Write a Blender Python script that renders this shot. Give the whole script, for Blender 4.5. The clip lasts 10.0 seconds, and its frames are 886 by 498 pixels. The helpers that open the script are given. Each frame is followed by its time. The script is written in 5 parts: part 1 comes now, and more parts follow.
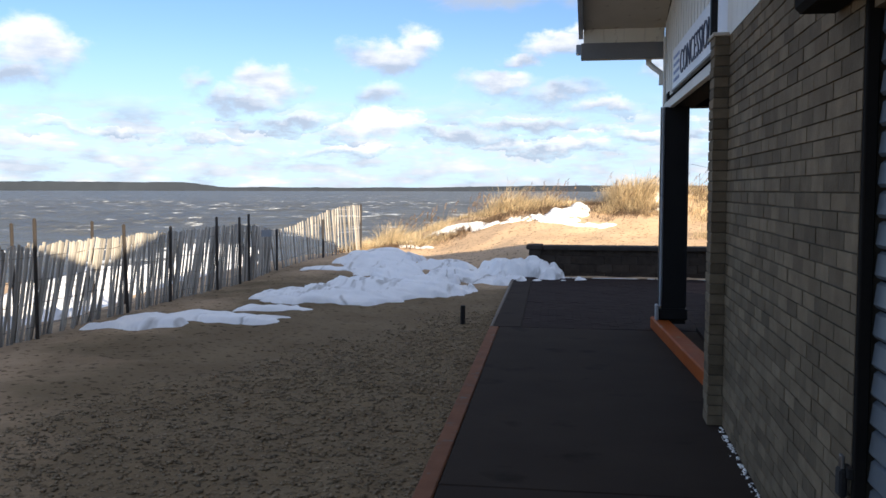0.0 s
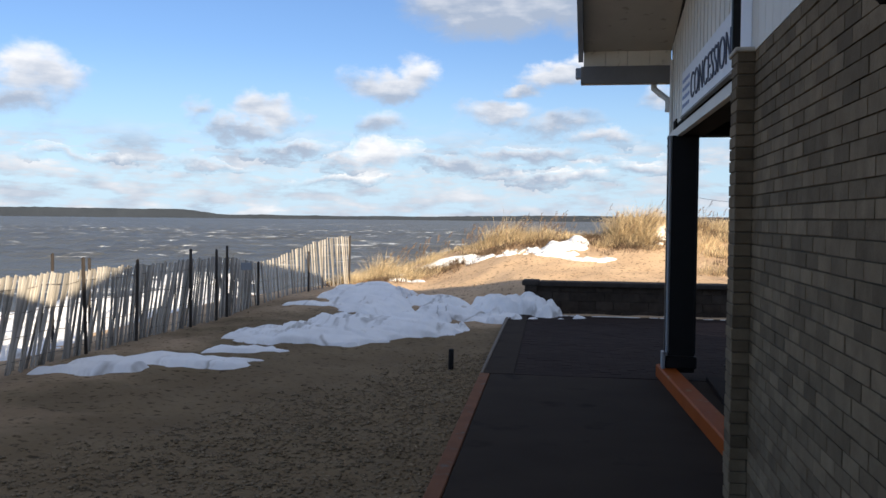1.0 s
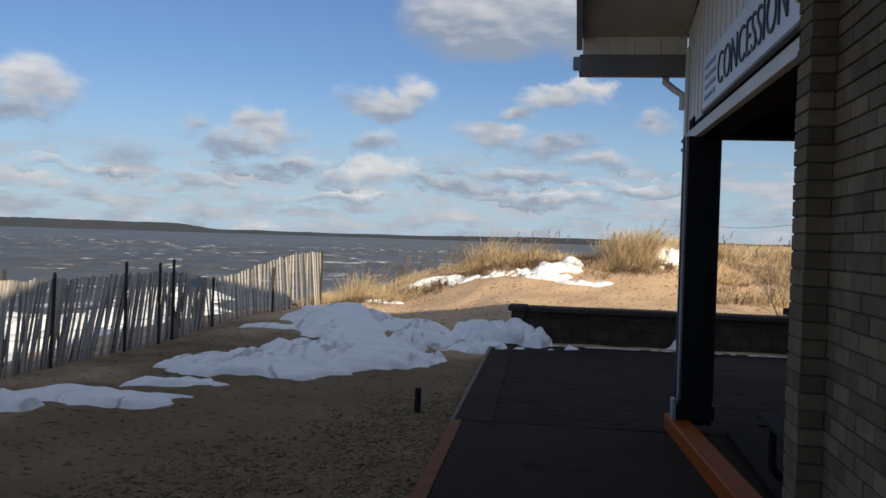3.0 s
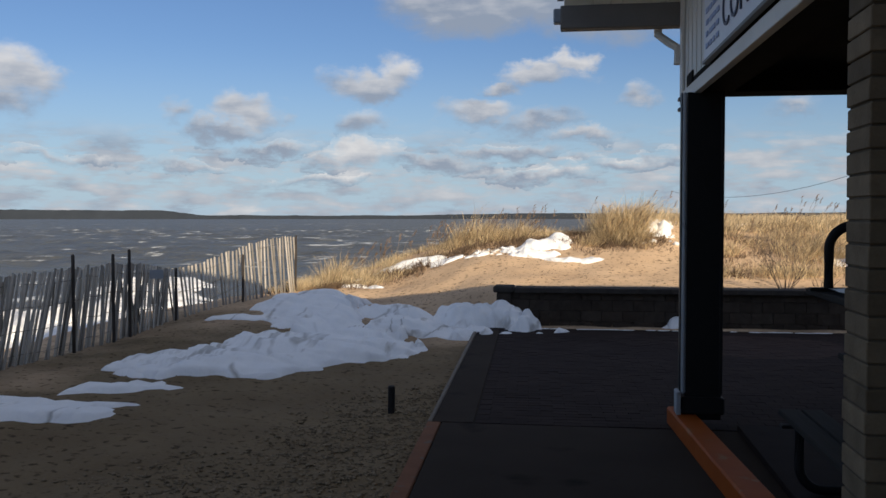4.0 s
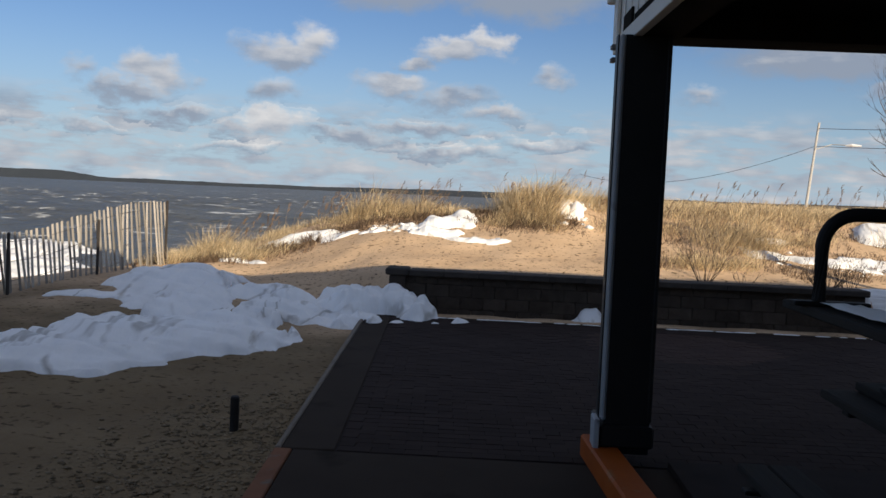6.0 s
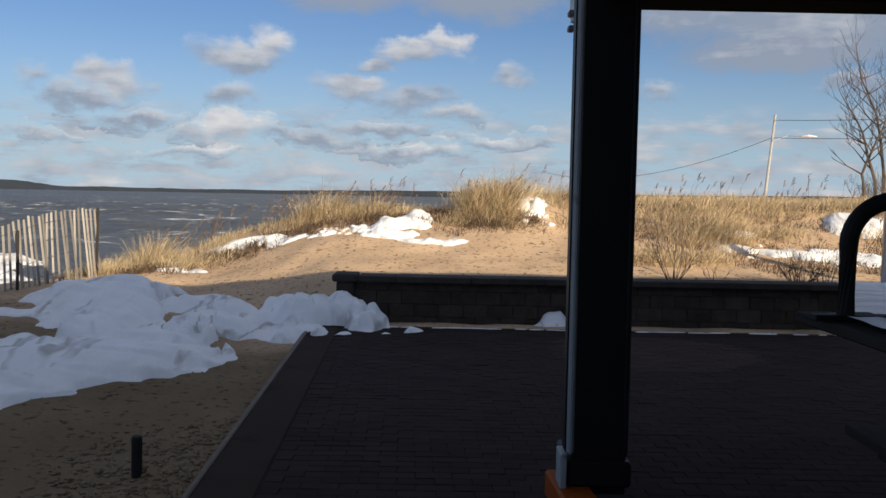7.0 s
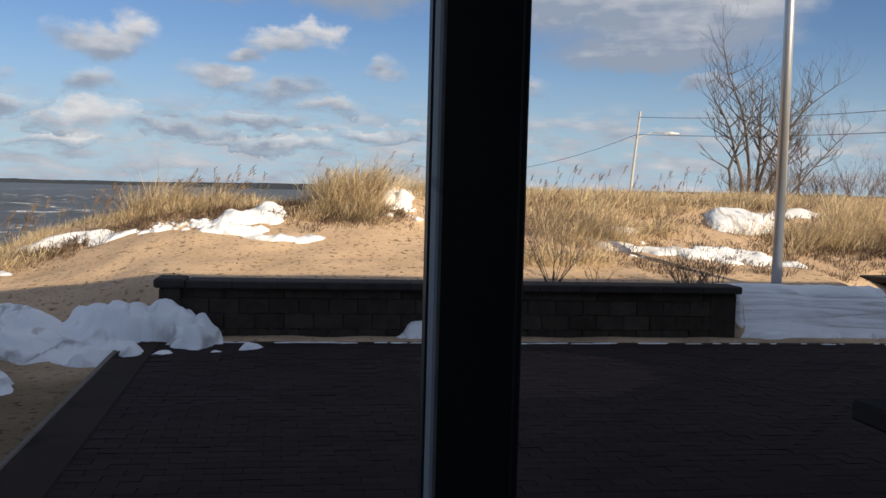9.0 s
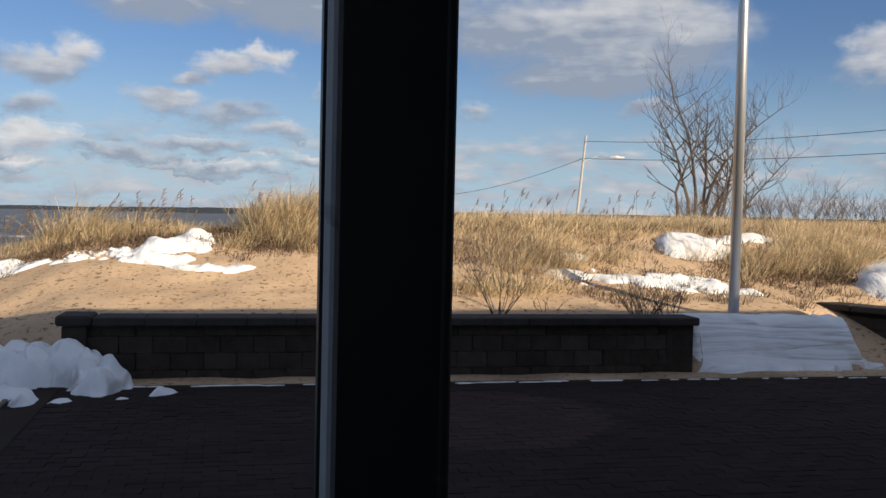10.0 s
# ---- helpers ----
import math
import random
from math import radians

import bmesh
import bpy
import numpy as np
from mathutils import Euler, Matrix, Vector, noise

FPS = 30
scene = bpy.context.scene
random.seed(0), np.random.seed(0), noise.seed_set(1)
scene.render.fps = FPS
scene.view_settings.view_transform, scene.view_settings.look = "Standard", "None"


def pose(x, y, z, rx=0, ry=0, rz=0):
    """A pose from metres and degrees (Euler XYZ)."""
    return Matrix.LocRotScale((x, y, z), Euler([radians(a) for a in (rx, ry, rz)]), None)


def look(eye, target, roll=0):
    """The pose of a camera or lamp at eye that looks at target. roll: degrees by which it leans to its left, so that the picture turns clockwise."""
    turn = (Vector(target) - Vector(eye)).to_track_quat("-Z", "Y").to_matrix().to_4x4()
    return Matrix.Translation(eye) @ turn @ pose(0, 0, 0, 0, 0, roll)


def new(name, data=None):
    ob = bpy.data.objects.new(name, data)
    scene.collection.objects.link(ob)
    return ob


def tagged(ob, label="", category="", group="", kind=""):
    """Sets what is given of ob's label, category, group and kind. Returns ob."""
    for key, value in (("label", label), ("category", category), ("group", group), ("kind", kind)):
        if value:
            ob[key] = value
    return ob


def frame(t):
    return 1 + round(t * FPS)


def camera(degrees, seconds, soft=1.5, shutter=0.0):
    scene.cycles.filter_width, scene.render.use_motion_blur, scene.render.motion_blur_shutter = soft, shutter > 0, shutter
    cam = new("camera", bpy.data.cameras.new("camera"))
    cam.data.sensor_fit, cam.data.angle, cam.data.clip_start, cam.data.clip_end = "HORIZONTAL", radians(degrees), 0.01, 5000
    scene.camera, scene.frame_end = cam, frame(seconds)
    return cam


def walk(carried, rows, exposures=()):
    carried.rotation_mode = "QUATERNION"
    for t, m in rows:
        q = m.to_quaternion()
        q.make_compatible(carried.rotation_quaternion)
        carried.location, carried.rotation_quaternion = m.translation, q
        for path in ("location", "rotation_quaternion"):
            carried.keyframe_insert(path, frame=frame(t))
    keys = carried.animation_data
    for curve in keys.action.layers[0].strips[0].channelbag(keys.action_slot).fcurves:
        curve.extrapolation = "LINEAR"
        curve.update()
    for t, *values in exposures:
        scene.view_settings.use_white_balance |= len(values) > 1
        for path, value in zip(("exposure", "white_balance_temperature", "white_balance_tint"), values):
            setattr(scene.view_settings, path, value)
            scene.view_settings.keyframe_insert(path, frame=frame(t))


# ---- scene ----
cam = camera(52.0, 10.0)
PATH = [
    (0, (0.215, -1.779, 1.563), (-0.108, 0.19, 1.434), 0.1),
    (0.5, (0.199, -1.337, 1.567), (-0.166, 0.626, 1.452), 0.1),
    (1, (0.193, -0.893, 1.611), (-0.127, 1.08, 1.546), 0.6),
    (1.5, (0.247, -0.486, 1.566), (-0.087, 1.486, 1.538), 0.9),
    (2, (0.178, -0.085, 1.552), (-0.144, 1.889, 1.549), 1.6),
    (3.3, (0.145, 1.045, 1.561), (-0.157, 3.021, 1.518), 1.7),
    (3.5, (0.107, 1.234, 1.545), (-0.172, 3.213, 1.48), 0.7),
    (4, (0.159, 1.7, 1.566), (-0.121, 3.679, 1.498), 0.0),
    (4.5, (0.232, 2.079, 1.562), (0.003, 4.063, 1.463), 1.4),
    (5, (0.219, 2.489, 1.572), (0.072, 4.478, 1.419), 2.2),
    (5.2, (0.217, 2.621, 1.554), (0.047, 4.608, 1.407), 2.0),
    (6.5, (0.241, 3.773, 1.53), (0.215, 5.769, 1.418), 2.5),
    (7, (0.342, 4.179, 1.516), (0.342, 6.176, 1.4), 1.1),
    (7.5, (0.417, 4.591, 1.494), (0.698, 6.567, 1.371), 2.83),
    (8, (0.483, 4.936, 1.496), (0.741, 6.919, 1.439), 1.16),
    (8.5, (0.573, 5.310, 1.507), (0.722, 7.304, 1.486), 0.94),
    (9, (0.607, 5.733, 1.489), (0.885, 7.709, 1.365), 1.50),
    (9.5, (0.735, 6.103, 1.484), (0.965, 8.089, 1.444), 0.70),
    (10, (0.823, 6.459, 1.513), (1.212, 8.420, 1.444), 1.30),
]
EXPOSURES = [(0.0, 1.15), (1.0, 0.85), (2.0, 0.55), (3.5, 0.25), (5.0, 0.25), (10.0, 0.3)]
walk(cam, [(t, look(eye, target, roll)) for t, eye, target, roll in PATH], EXPOSURES)
SUN, SKY, CLOUD, HAZE = 5.0, 0.06, 0.8, 9.0

# ---- world, sun ----
SUN_AZ, SUN_EL = radians(36), radians(20.0)      # the sun stands behind and to the right
world = bpy.data.worlds.new("world")
scene.world = world
world.use_nodes = True
wt = world.node_tree
wt.nodes.clear()


def wn(kind, **kw):
    n = wt.nodes.new(kind)
    for k, v in kw.items():
        if k == "op":
            n.operation = v
        else:
            n.inputs[int(k[1:])].default_value = v
    return n


def wl(a, b, i=0, o=0):
    wt.links.new(a.outputs[o], b.inputs[i])


sky = wt.nodes.new("ShaderNodeTexSky")
sky.sky_type = "NISHITA"
sky.sun_disc = False
sky.sun_elevation = SUN_EL
sky.sun_rotation = radians(180) - SUN_AZ
sky.air_density, sky.dust_density, sky.ozone_density = 1.0, 0.3, 2.0
coord = wt.nodes.new("ShaderNodeTexCoord")
wobble = wn("ShaderNodeTexNoise")
wobble.inputs["Scale"].default_value = 17.0
wobble.inputs["Detail"].default_value = 7.0
wobble.inputs["Roughness"].default_value = 0.6
squash = wn("ShaderNodeVectorMath", op="MULTIPLY", i1=(1, 1, 1.5))
wl(coord, squash)
wl(squash, wobble)
sep = wt.nodes.new("ShaderNodeSeparateXYZ")
wl(coord, sep)
az = wn("ShaderNodeMath", op="ARCTAN2")
wl(sep, az, 0, 0)
wl(sep, az, 1, 1)
el = wn("ShaderNodeMath", op="ARCSINE")
wl(sep, el, 0, 2)
comb = wt.nodes.new("ShaderNodeCombineXYZ")
wl(az, comb, 0)
wl(el, comb, 1)
deg = wn("ShaderNodeVectorMath", op="SCALE")
deg.inputs["Scale"].default_value = 180 / math.pi
wl(comb, deg)
off = wn("ShaderNodeVectorMath", op="MULTIPLY_ADD", i1=(6.0, 3.4, 0), i2=(-3.0, -1.7, 0))
wt.links.new(wobble.outputs["Color"], off.inputs[0])
place = wn("ShaderNodeVectorMath", op="ADD")
wl(deg, place)
wl(off, place, 1)
# cumulus: bearing, height, half width, half height in degrees, whiteness, thickness
CLOUDS = [(-12.6, 8.3, 2.9, 1.1, .0, 1), (-10.7, 9.0, 2.2, 1.4, .35, 1), (-13.2, 5.9, 1.9, 1.2, -.1, .7),
          (-20.0, 6.5, 2.3, 1.3, .2, 1), (-21.8, 5.4, 2.2, .8, -.3, .9), (-24.6, 6.2, 1.4, .7, -.2, .55),
          (-12.8, 4.0, 2.3, .95, .55, 1), (-14.6, 3.5, 1.6, .6, -.1, .8), (-4.9, 8.2, 1.5, .6, 0, .9), (-2.2, 8.8, 2.6, .85, .25, 1), (-0.2, 9.5, 1.4, .7, .35, .9),
          (-6.0, 6.6, 2.8, .8, .1, .85), (-2.2, 5.9, 3.0, .75, -.25, .7), (3.6, 7.4, 1.5, .8, .1, .65),
          (-6.0, 13.8, 6.5, 2.7, -.1, 1.5), (2.0, 13.4, 7.5, 2.8, -.3, 1.5), (8.0, 14.0, 6.0, 2.8, -.2, 1.4), (-33.0, 8.2, 2.4, 2.0, .3, 1), (-34.5, 6.6, 2.6, 1.0, -.3, .8),
          (14.6, 11.6, 5.0, 2.6, -.35, .9), (22.0, 11.4, 7.5, 3.0, -.2, 1.5), (25.0, 10.2, 4.8, 2.6, -.1, .85), (20.5, 8.7, 6.5, 1.6, -.4, 1.3), (23.7, 6.6, 2.8, .6, -.35, .8), (13.2, 6.6, 2.0, .6, 0, .6),
          (37.0, 9.6, 2.6, 2.2, .2, 1), (-4.0, 4.1, 4.0, .6, -.2, .9), (0.2, 5.0, 2.6, .5, 0, .75), (-8.4, 3.3, 3.6, .6, -.2, .9), (-18.6, 4.1, 3.2, .5, -.2, .8),
          (-24.0, 3.2, 3.0, .45, -.1, .7), (-2.5, 2.7, 4.2, .45, -.1, .75), (-31.0, 3.6, 3.0, .45, 0, .5), (3.4, 3.6, 3.4, .5, -.1, .7), (-16.0, 2.4, 3.6, .35, 0, .6)]
mask = tone = total = None
for a, e, w, h, white, dense in CLOUDS:
    d = wn("ShaderNodeVectorMath", op="SUBTRACT", i1=(a, e, 0))
    wl(place, d)
    m = wn("ShaderNodeVectorMath", op="MULTIPLY", i1=(1 / w, 1 / h, 0))
    wl(d, m)
    ln = wn("ShaderNodeVectorMath", op="LENGTH")
    wl(m, ln)
    inside = wn("ShaderNodeMath", op="MULTIPLY_ADD", i1=-dense, i2=1.15 * dense)
    inside.use_clamp = True
    wl(ln, inside, 0, 1)
    s2 = wt.nodes.new("ShaderNodeSeparateXYZ")
    wl(m, s2)
    level = wn("ShaderNodeMath", op="MULTIPLY_ADD", i1=.75, i2=white)
    wl(s2, level, 0, 1)
    part_tone = wn("ShaderNodeMath", op="MULTIPLY")
    wl(inside, part_tone)
    wl(level, part_tone, 1)
    if mask is None:
        mask, tone, total = inside, part_tone, inside
    else:
        mx = wn("ShaderNodeMath", op="MAXIMUM")
        wl(mask, mx)
        wl(inside, mx, 1)
        ad = wn("ShaderNodeMath", op="ADD")
        wl(tone, ad)
        wl(part_tone, ad, 1)
        al = wn("ShaderNodeMath", op="ADD")
        wl(total, al)
        wl(inside, al, 1)
        mask, tone, total = mx, ad, al
floor_total = wn("ShaderNodeMath", op="MAXIMUM", i1=0.05)
wl(total, floor_total)
even = wn("ShaderNodeMath", op="DIVIDE")
wl(tone, even)
wl(floor_total, even, 1)
# billows: each puff is lighter on its upper side
puff_up = wn("ShaderNodeVectorMath", op="ADD", i1=(0.0, 0.0, 0.022))
wl(squash, puff_up)
puffs = []
for src in (squash, puff_up):
    n = wn("ShaderNodeTexNoise")
    n.inputs["Scale"].default_value = 19.0
    n.inputs["Detail"].default_value = 2.5
    n.inputs["Roughness"].default_value = 0.5
    wl(src, n)
    puffs.append(n)
relief = wn("ShaderNodeMath", op="SUBTRACT")
wl(puffs[0], relief)
wl(puffs[1], relief, 1)
tone = wn("ShaderNodeMath", op="MULTIPLY_ADD", i1=1.7)
wl(relief, tone)
wl(even, tone, 2)
# thin low streaks near the horizon and fine ragged edges
streak_map = wn("ShaderNodeVectorMath", op="MULTIPLY", i1=(0.30, 1.25, 1))
wl(deg, streak_map)
streak = wn("ShaderNodeTexNoise")
streak.inputs["Scale"].default_value = 1.0
streak.inputs["Detail"].default_value = 6.0
streak.inputs["Roughness"].default_value = 0.6
wl(streak_map, streak)
low = wt.nodes.new("ShaderNodeMapRange")
low.interpolation_type = "SMOOTHSTEP"
for i, v in enumerate((6.2, 3.6, 0.0, 1.0)):
    low.inputs[i + 1].default_value = v
s3 = wt.nodes.new("ShaderNodeSeparateXYZ")
wl(deg, s3)
wl(s3, low, 0, 1)
streak_up = wn("ShaderNodeVectorMath", op="ADD", i1=(0.1, 0.42, 0))
wl(streak_map, streak_up)
streak_b = wn("ShaderNodeTexNoise")
streak_b.inputs["Scale"].default_value = 1.0
streak_b.inputs["Detail"].default_value = 6.0
streak_b.inputs["Roughness"].default_value = 0.6
wl(streak_up, streak_b)
streak_tone = wn("ShaderNodeMath", op="SUBTRACT")
wl(streak, streak_tone)
wl(streak_b, streak_tone, 1)
tone2 = wn("ShaderNodeMath", op="MULTIPLY_ADD", i1=1.1)
wl(streak_tone, tone2)
wl(tone, tone2, 2)
tone = tone2
streak_cut = wt.nodes.new("ShaderNodeMapRange")
for i, v in enumerate((0.42, 0.58, 0.0, 0.88)):
    streak_cut.inputs[i + 1].default_value = v
wl(streak, streak_cut)
streak_mask = wn("ShaderNodeMath", op="MULTIPLY")
wl(streak_cut, streak_mask)
wl(low, streak_mask, 1)
cut = wt.nodes.new("ShaderNodeMapRange")
cut.interpolation_type = "SMOOTHSTEP"
for i, v in enumerate((0.0, 0.75, 0.0, 0.93)):
    cut.inputs[i + 1].default_value = v
wl(mask, cut)
# unseen broken cloud overhead and behind, added to fill the shade with neutral light
high = wn("ShaderNodeTexNoise")
high.inputs["Scale"].default_value = 4.0
high.inputs["Detail"].default_value = 6.0
wl(coord, high)
high_cut = wt.nodes.new("ShaderNodeMapRange")
for i, v in enumerate((0.40, 0.60, 0.0, 0.95)):
    high_cut.inputs[i + 1].default_value = v
wl(high, high_cut)
high_el = wt.nodes.new("ShaderNodeMapRange")
high_el.interpolation_type = "SMOOTHSTEP"
for i, v in enumerate((17.0, 26.0, 0.0, 1.0)):
    high_el.inputs[i + 1].default_value = v
wl(s3, high_el, 0, 1)
high_mask = wn("ShaderNodeMath", op="MULTIPLY")
wl(high_cut, high_mask)
wl(high_el, high_mask, 1)
low_mask = wn("ShaderNodeMath", op="MAXIMUM")
wl(cut, low_mask)
wl(streak_mask, low_mask, 1)
cloud_mask = wn("ShaderNodeMath", op="MAXIMUM")
wl(low_mask, cloud_mask)
wl(high_mask, cloud_mask, 1)
shade = wt.nodes.new("ShaderNodeMapRange")
for i, v in enumerate((-0.45, 1.0, 0.0, 1.0)):
    shade.inputs[i + 1].default_value = v
wl(tone, shade)
cloud_col = wt.nodes.new("ShaderNodeMix")
cloud_col.data_type = "RGBA"
cloud_col.inputs[6].default_value = (0.30, 0.35, 0.44, 1)
cloud_col.inputs[7].default_value = (0.78, 0.765, 0.76, 1)
wl(shade, cloud_col)
bg_sky, bg_cloud = wt.nodes.new("ShaderNodeBackground"), wt.nodes.new("ShaderNodeBackground")
tint = wt.nodes.new("ShaderNodeMix")
tint.data_type, tint.blend_type = "RGBA", "MULTIPLY"
tint.inputs[0].default_value = 1.0
tint.inputs[7].default_value = (0.80, 0.95, 1.26, 1)
wt.links.new(sky.outputs[0], tint.inputs[6])
haze_fac = wt.nodes.new("ShaderNodeMapRange")
haze_fac.interpolation_type = "SMOOTHSTEP"
for i, v in enumerate((11.0, -2.0, 0.0, 0.9)):
    haze_fac.inputs[i + 1].default_value = v
wl(s3, haze_fac, 0, 1)
haze = wt.nodes.new("ShaderNodeMix")
haze.data_type = "RGBA"
haze.inputs[7].default_value = (HAZE * 0.62, HAZE * 0.84, HAZE * 1.06, 1)
wl(haze_fac, haze)
wt.links.new(tint.outputs[2], haze.inputs[6])
wt.links.new(haze.outputs[2], bg_sky.inputs[0])
bg_sky.inputs[1].default_value = SKY
wt.links.new(cloud_col.outputs[2], bg_cloud.inputs[0])
bg_cloud.inputs[1].default_value = CLOUD
blend = wt.nodes.new("ShaderNodeMixShader")
wl(cloud_mask, blend)
wl(bg_sky, blend, 1)
wl(bg_cloud, blend, 2)
wout = wt.nodes.new("ShaderNodeOutputWorld")
wl(blend, wout)

sun_data = bpy.data.lights.new("sun", "SUN")
sun_data.energy, sun_data.angle, sun_data.color = SUN, radians(0.55), (1.0, 0.85, 0.64)
sun = new("sun", sun_data)
sun_from = Vector((math.sin(SUN_AZ) * math.cos(SUN_EL), -math.cos(SUN_AZ) * math.cos(SUN_EL), math.sin(SUN_EL)))
sun.matrix_world = look(sun_from * 60, (0, 0, 0))


# ---- materials ----
def material(name, a, b, rough=0.8, scale=6.0, bump=0.2, fine=60.0, metal=0.0, c=None, spots=0.0, vary=0.0, island=False, coords="Object", stretch=(1, 1, 1), spec=0.5, detail=6.0, spot_scale=9.0, dist=0.01):
    """Two colours mixed by broad and fine noise, with optional stains (c) and variation from piece to piece."""
    m = bpy.data.materials.new(name)
    m.use_nodes = True
    t = m.node_tree
    bs = t.nodes["Principled BSDF"]
    tc = t.nodes.new("ShaderNodeTexCoord")
    mp = t.nodes.new("ShaderNodeMapping")
    mp.inputs["Scale"].default_value = stretch
    if coords == "World":
        geo0 = t.nodes.new("ShaderNodeNewGeometry")
        t.links.new(geo0.outputs["Position"], mp.inputs[0])
    else:
        t.links.new(tc.outputs[coords], mp.inputs[0])
    n1, n2 = t.nodes.new("ShaderNodeTexNoise"), t.nodes.new("ShaderNodeTexNoise")
    n1.inputs["Scale"].default_value, n1.inputs["Detail"].default_value = scale, detail
    n2.inputs["Scale"].default_value, n2.inputs["Detail"].default_value = fine, 4.0
    for n in (n1, n2):
        t.links.new(mp.outputs[0], n.inputs["Vector"])
    mixf = t.nodes.new("ShaderNodeMath")
    mixf.operation = "MULTIPLY_ADD"
    mixf.inputs[1].default_value = 0.45
    t.links.new(n2.outputs["Fac"], mixf.inputs[0])
    half = t.nodes.new("ShaderNodeMath")
    half.operation = "MULTIPLY_ADD"
    half.inputs[1].default_value, half.inputs[2].default_value = 1.5, -0.48
    t.links.new(n1.outputs["Fac"], half.inputs[0])
    t.links.new(half.outputs[0], mixf.inputs[2])
    mix = t.nodes.new("ShaderNodeMix")
    mix.data_type = "RGBA"
    mix.inputs[6].default_value, mix.inputs[7].default_value = (*a, 1), (*b, 1)
    t.links.new(mixf.outputs[0], mix.inputs[0])
    col = mix.outputs[2]
    if c is not None:
        n3 = t.nodes.new("ShaderNodeTexNoise")
        n3.inputs["Scale"].default_value, n3.inputs["Detail"].default_value = spot_scale, 5.0
        t.links.new(mp.outputs[0], n3.inputs["Vector"])
        rg = t.nodes.new("ShaderNodeMapRange")
        rg.inputs[1].default_value, rg.inputs[2].default_value = 0.62 - spots, 0.74 - spots
        t.links.new(n3.outputs["Fac"], rg.inputs[0])
        mix2 = t.nodes.new("ShaderNodeMix")
        mix2.data_type = "RGBA"
        mix2.inputs[7].default_value = (*c, 1)
        t.links.new(rg.outputs[0], mix2.inputs[0])
        t.links.new(col, mix2.inputs[6])
        col = mix2.outputs[2]
    if vary:
        if island:
            geo = t.nodes.new("ShaderNodeNewGeometry")
            rnd = geo.outputs["Random Per Island"]
        else:
            rnd = t.nodes.new("ShaderNodeObjectInfo").outputs["Random"]
        rng = t.nodes.new("ShaderNodeMapRange")
        rng.inputs[3].default_value, rng.inputs[4].default_value = 1 - vary, 1 + vary
        t.links.new(rnd, rng.inputs[0])
        hsv = t.nodes.new("ShaderNodeHueSaturation")
        t.links.new(rng.outputs[0], hsv.inputs["Value"])
        t.links.new(col, hsv.inputs["Color"])
        col = hsv.outputs[0]
    t.links.new(col, bs.inputs["Base Color"])
    bs.inputs["Specular IOR Level"].default_value = spec
    bs.inputs["Roughness"].default_value, bs.inputs["Metallic"].default_value = rough, metal
    if bump:
        bp = t.nodes.new("ShaderNodeBump")
        bp.inputs["Strength"].default_value, bp.inputs["Distance"].default_value = bump, dist
        t.links.new(mixf.outputs[0], bp.inputs["Height"])
        t.links.new(bp.outputs[0], bs.inputs["Normal"])
    return m


M = {}
M["sand"] = material("sand", (0.47, 0.325, 0.205), (0.71, 0.51, 0.33), 0.95, 1.3, 1.0, 30.0, c=(0.19, 0.13, 0.075), spots=0.05, coords="World", dist=0.03, spot_scale=14.0, spec=0.1)


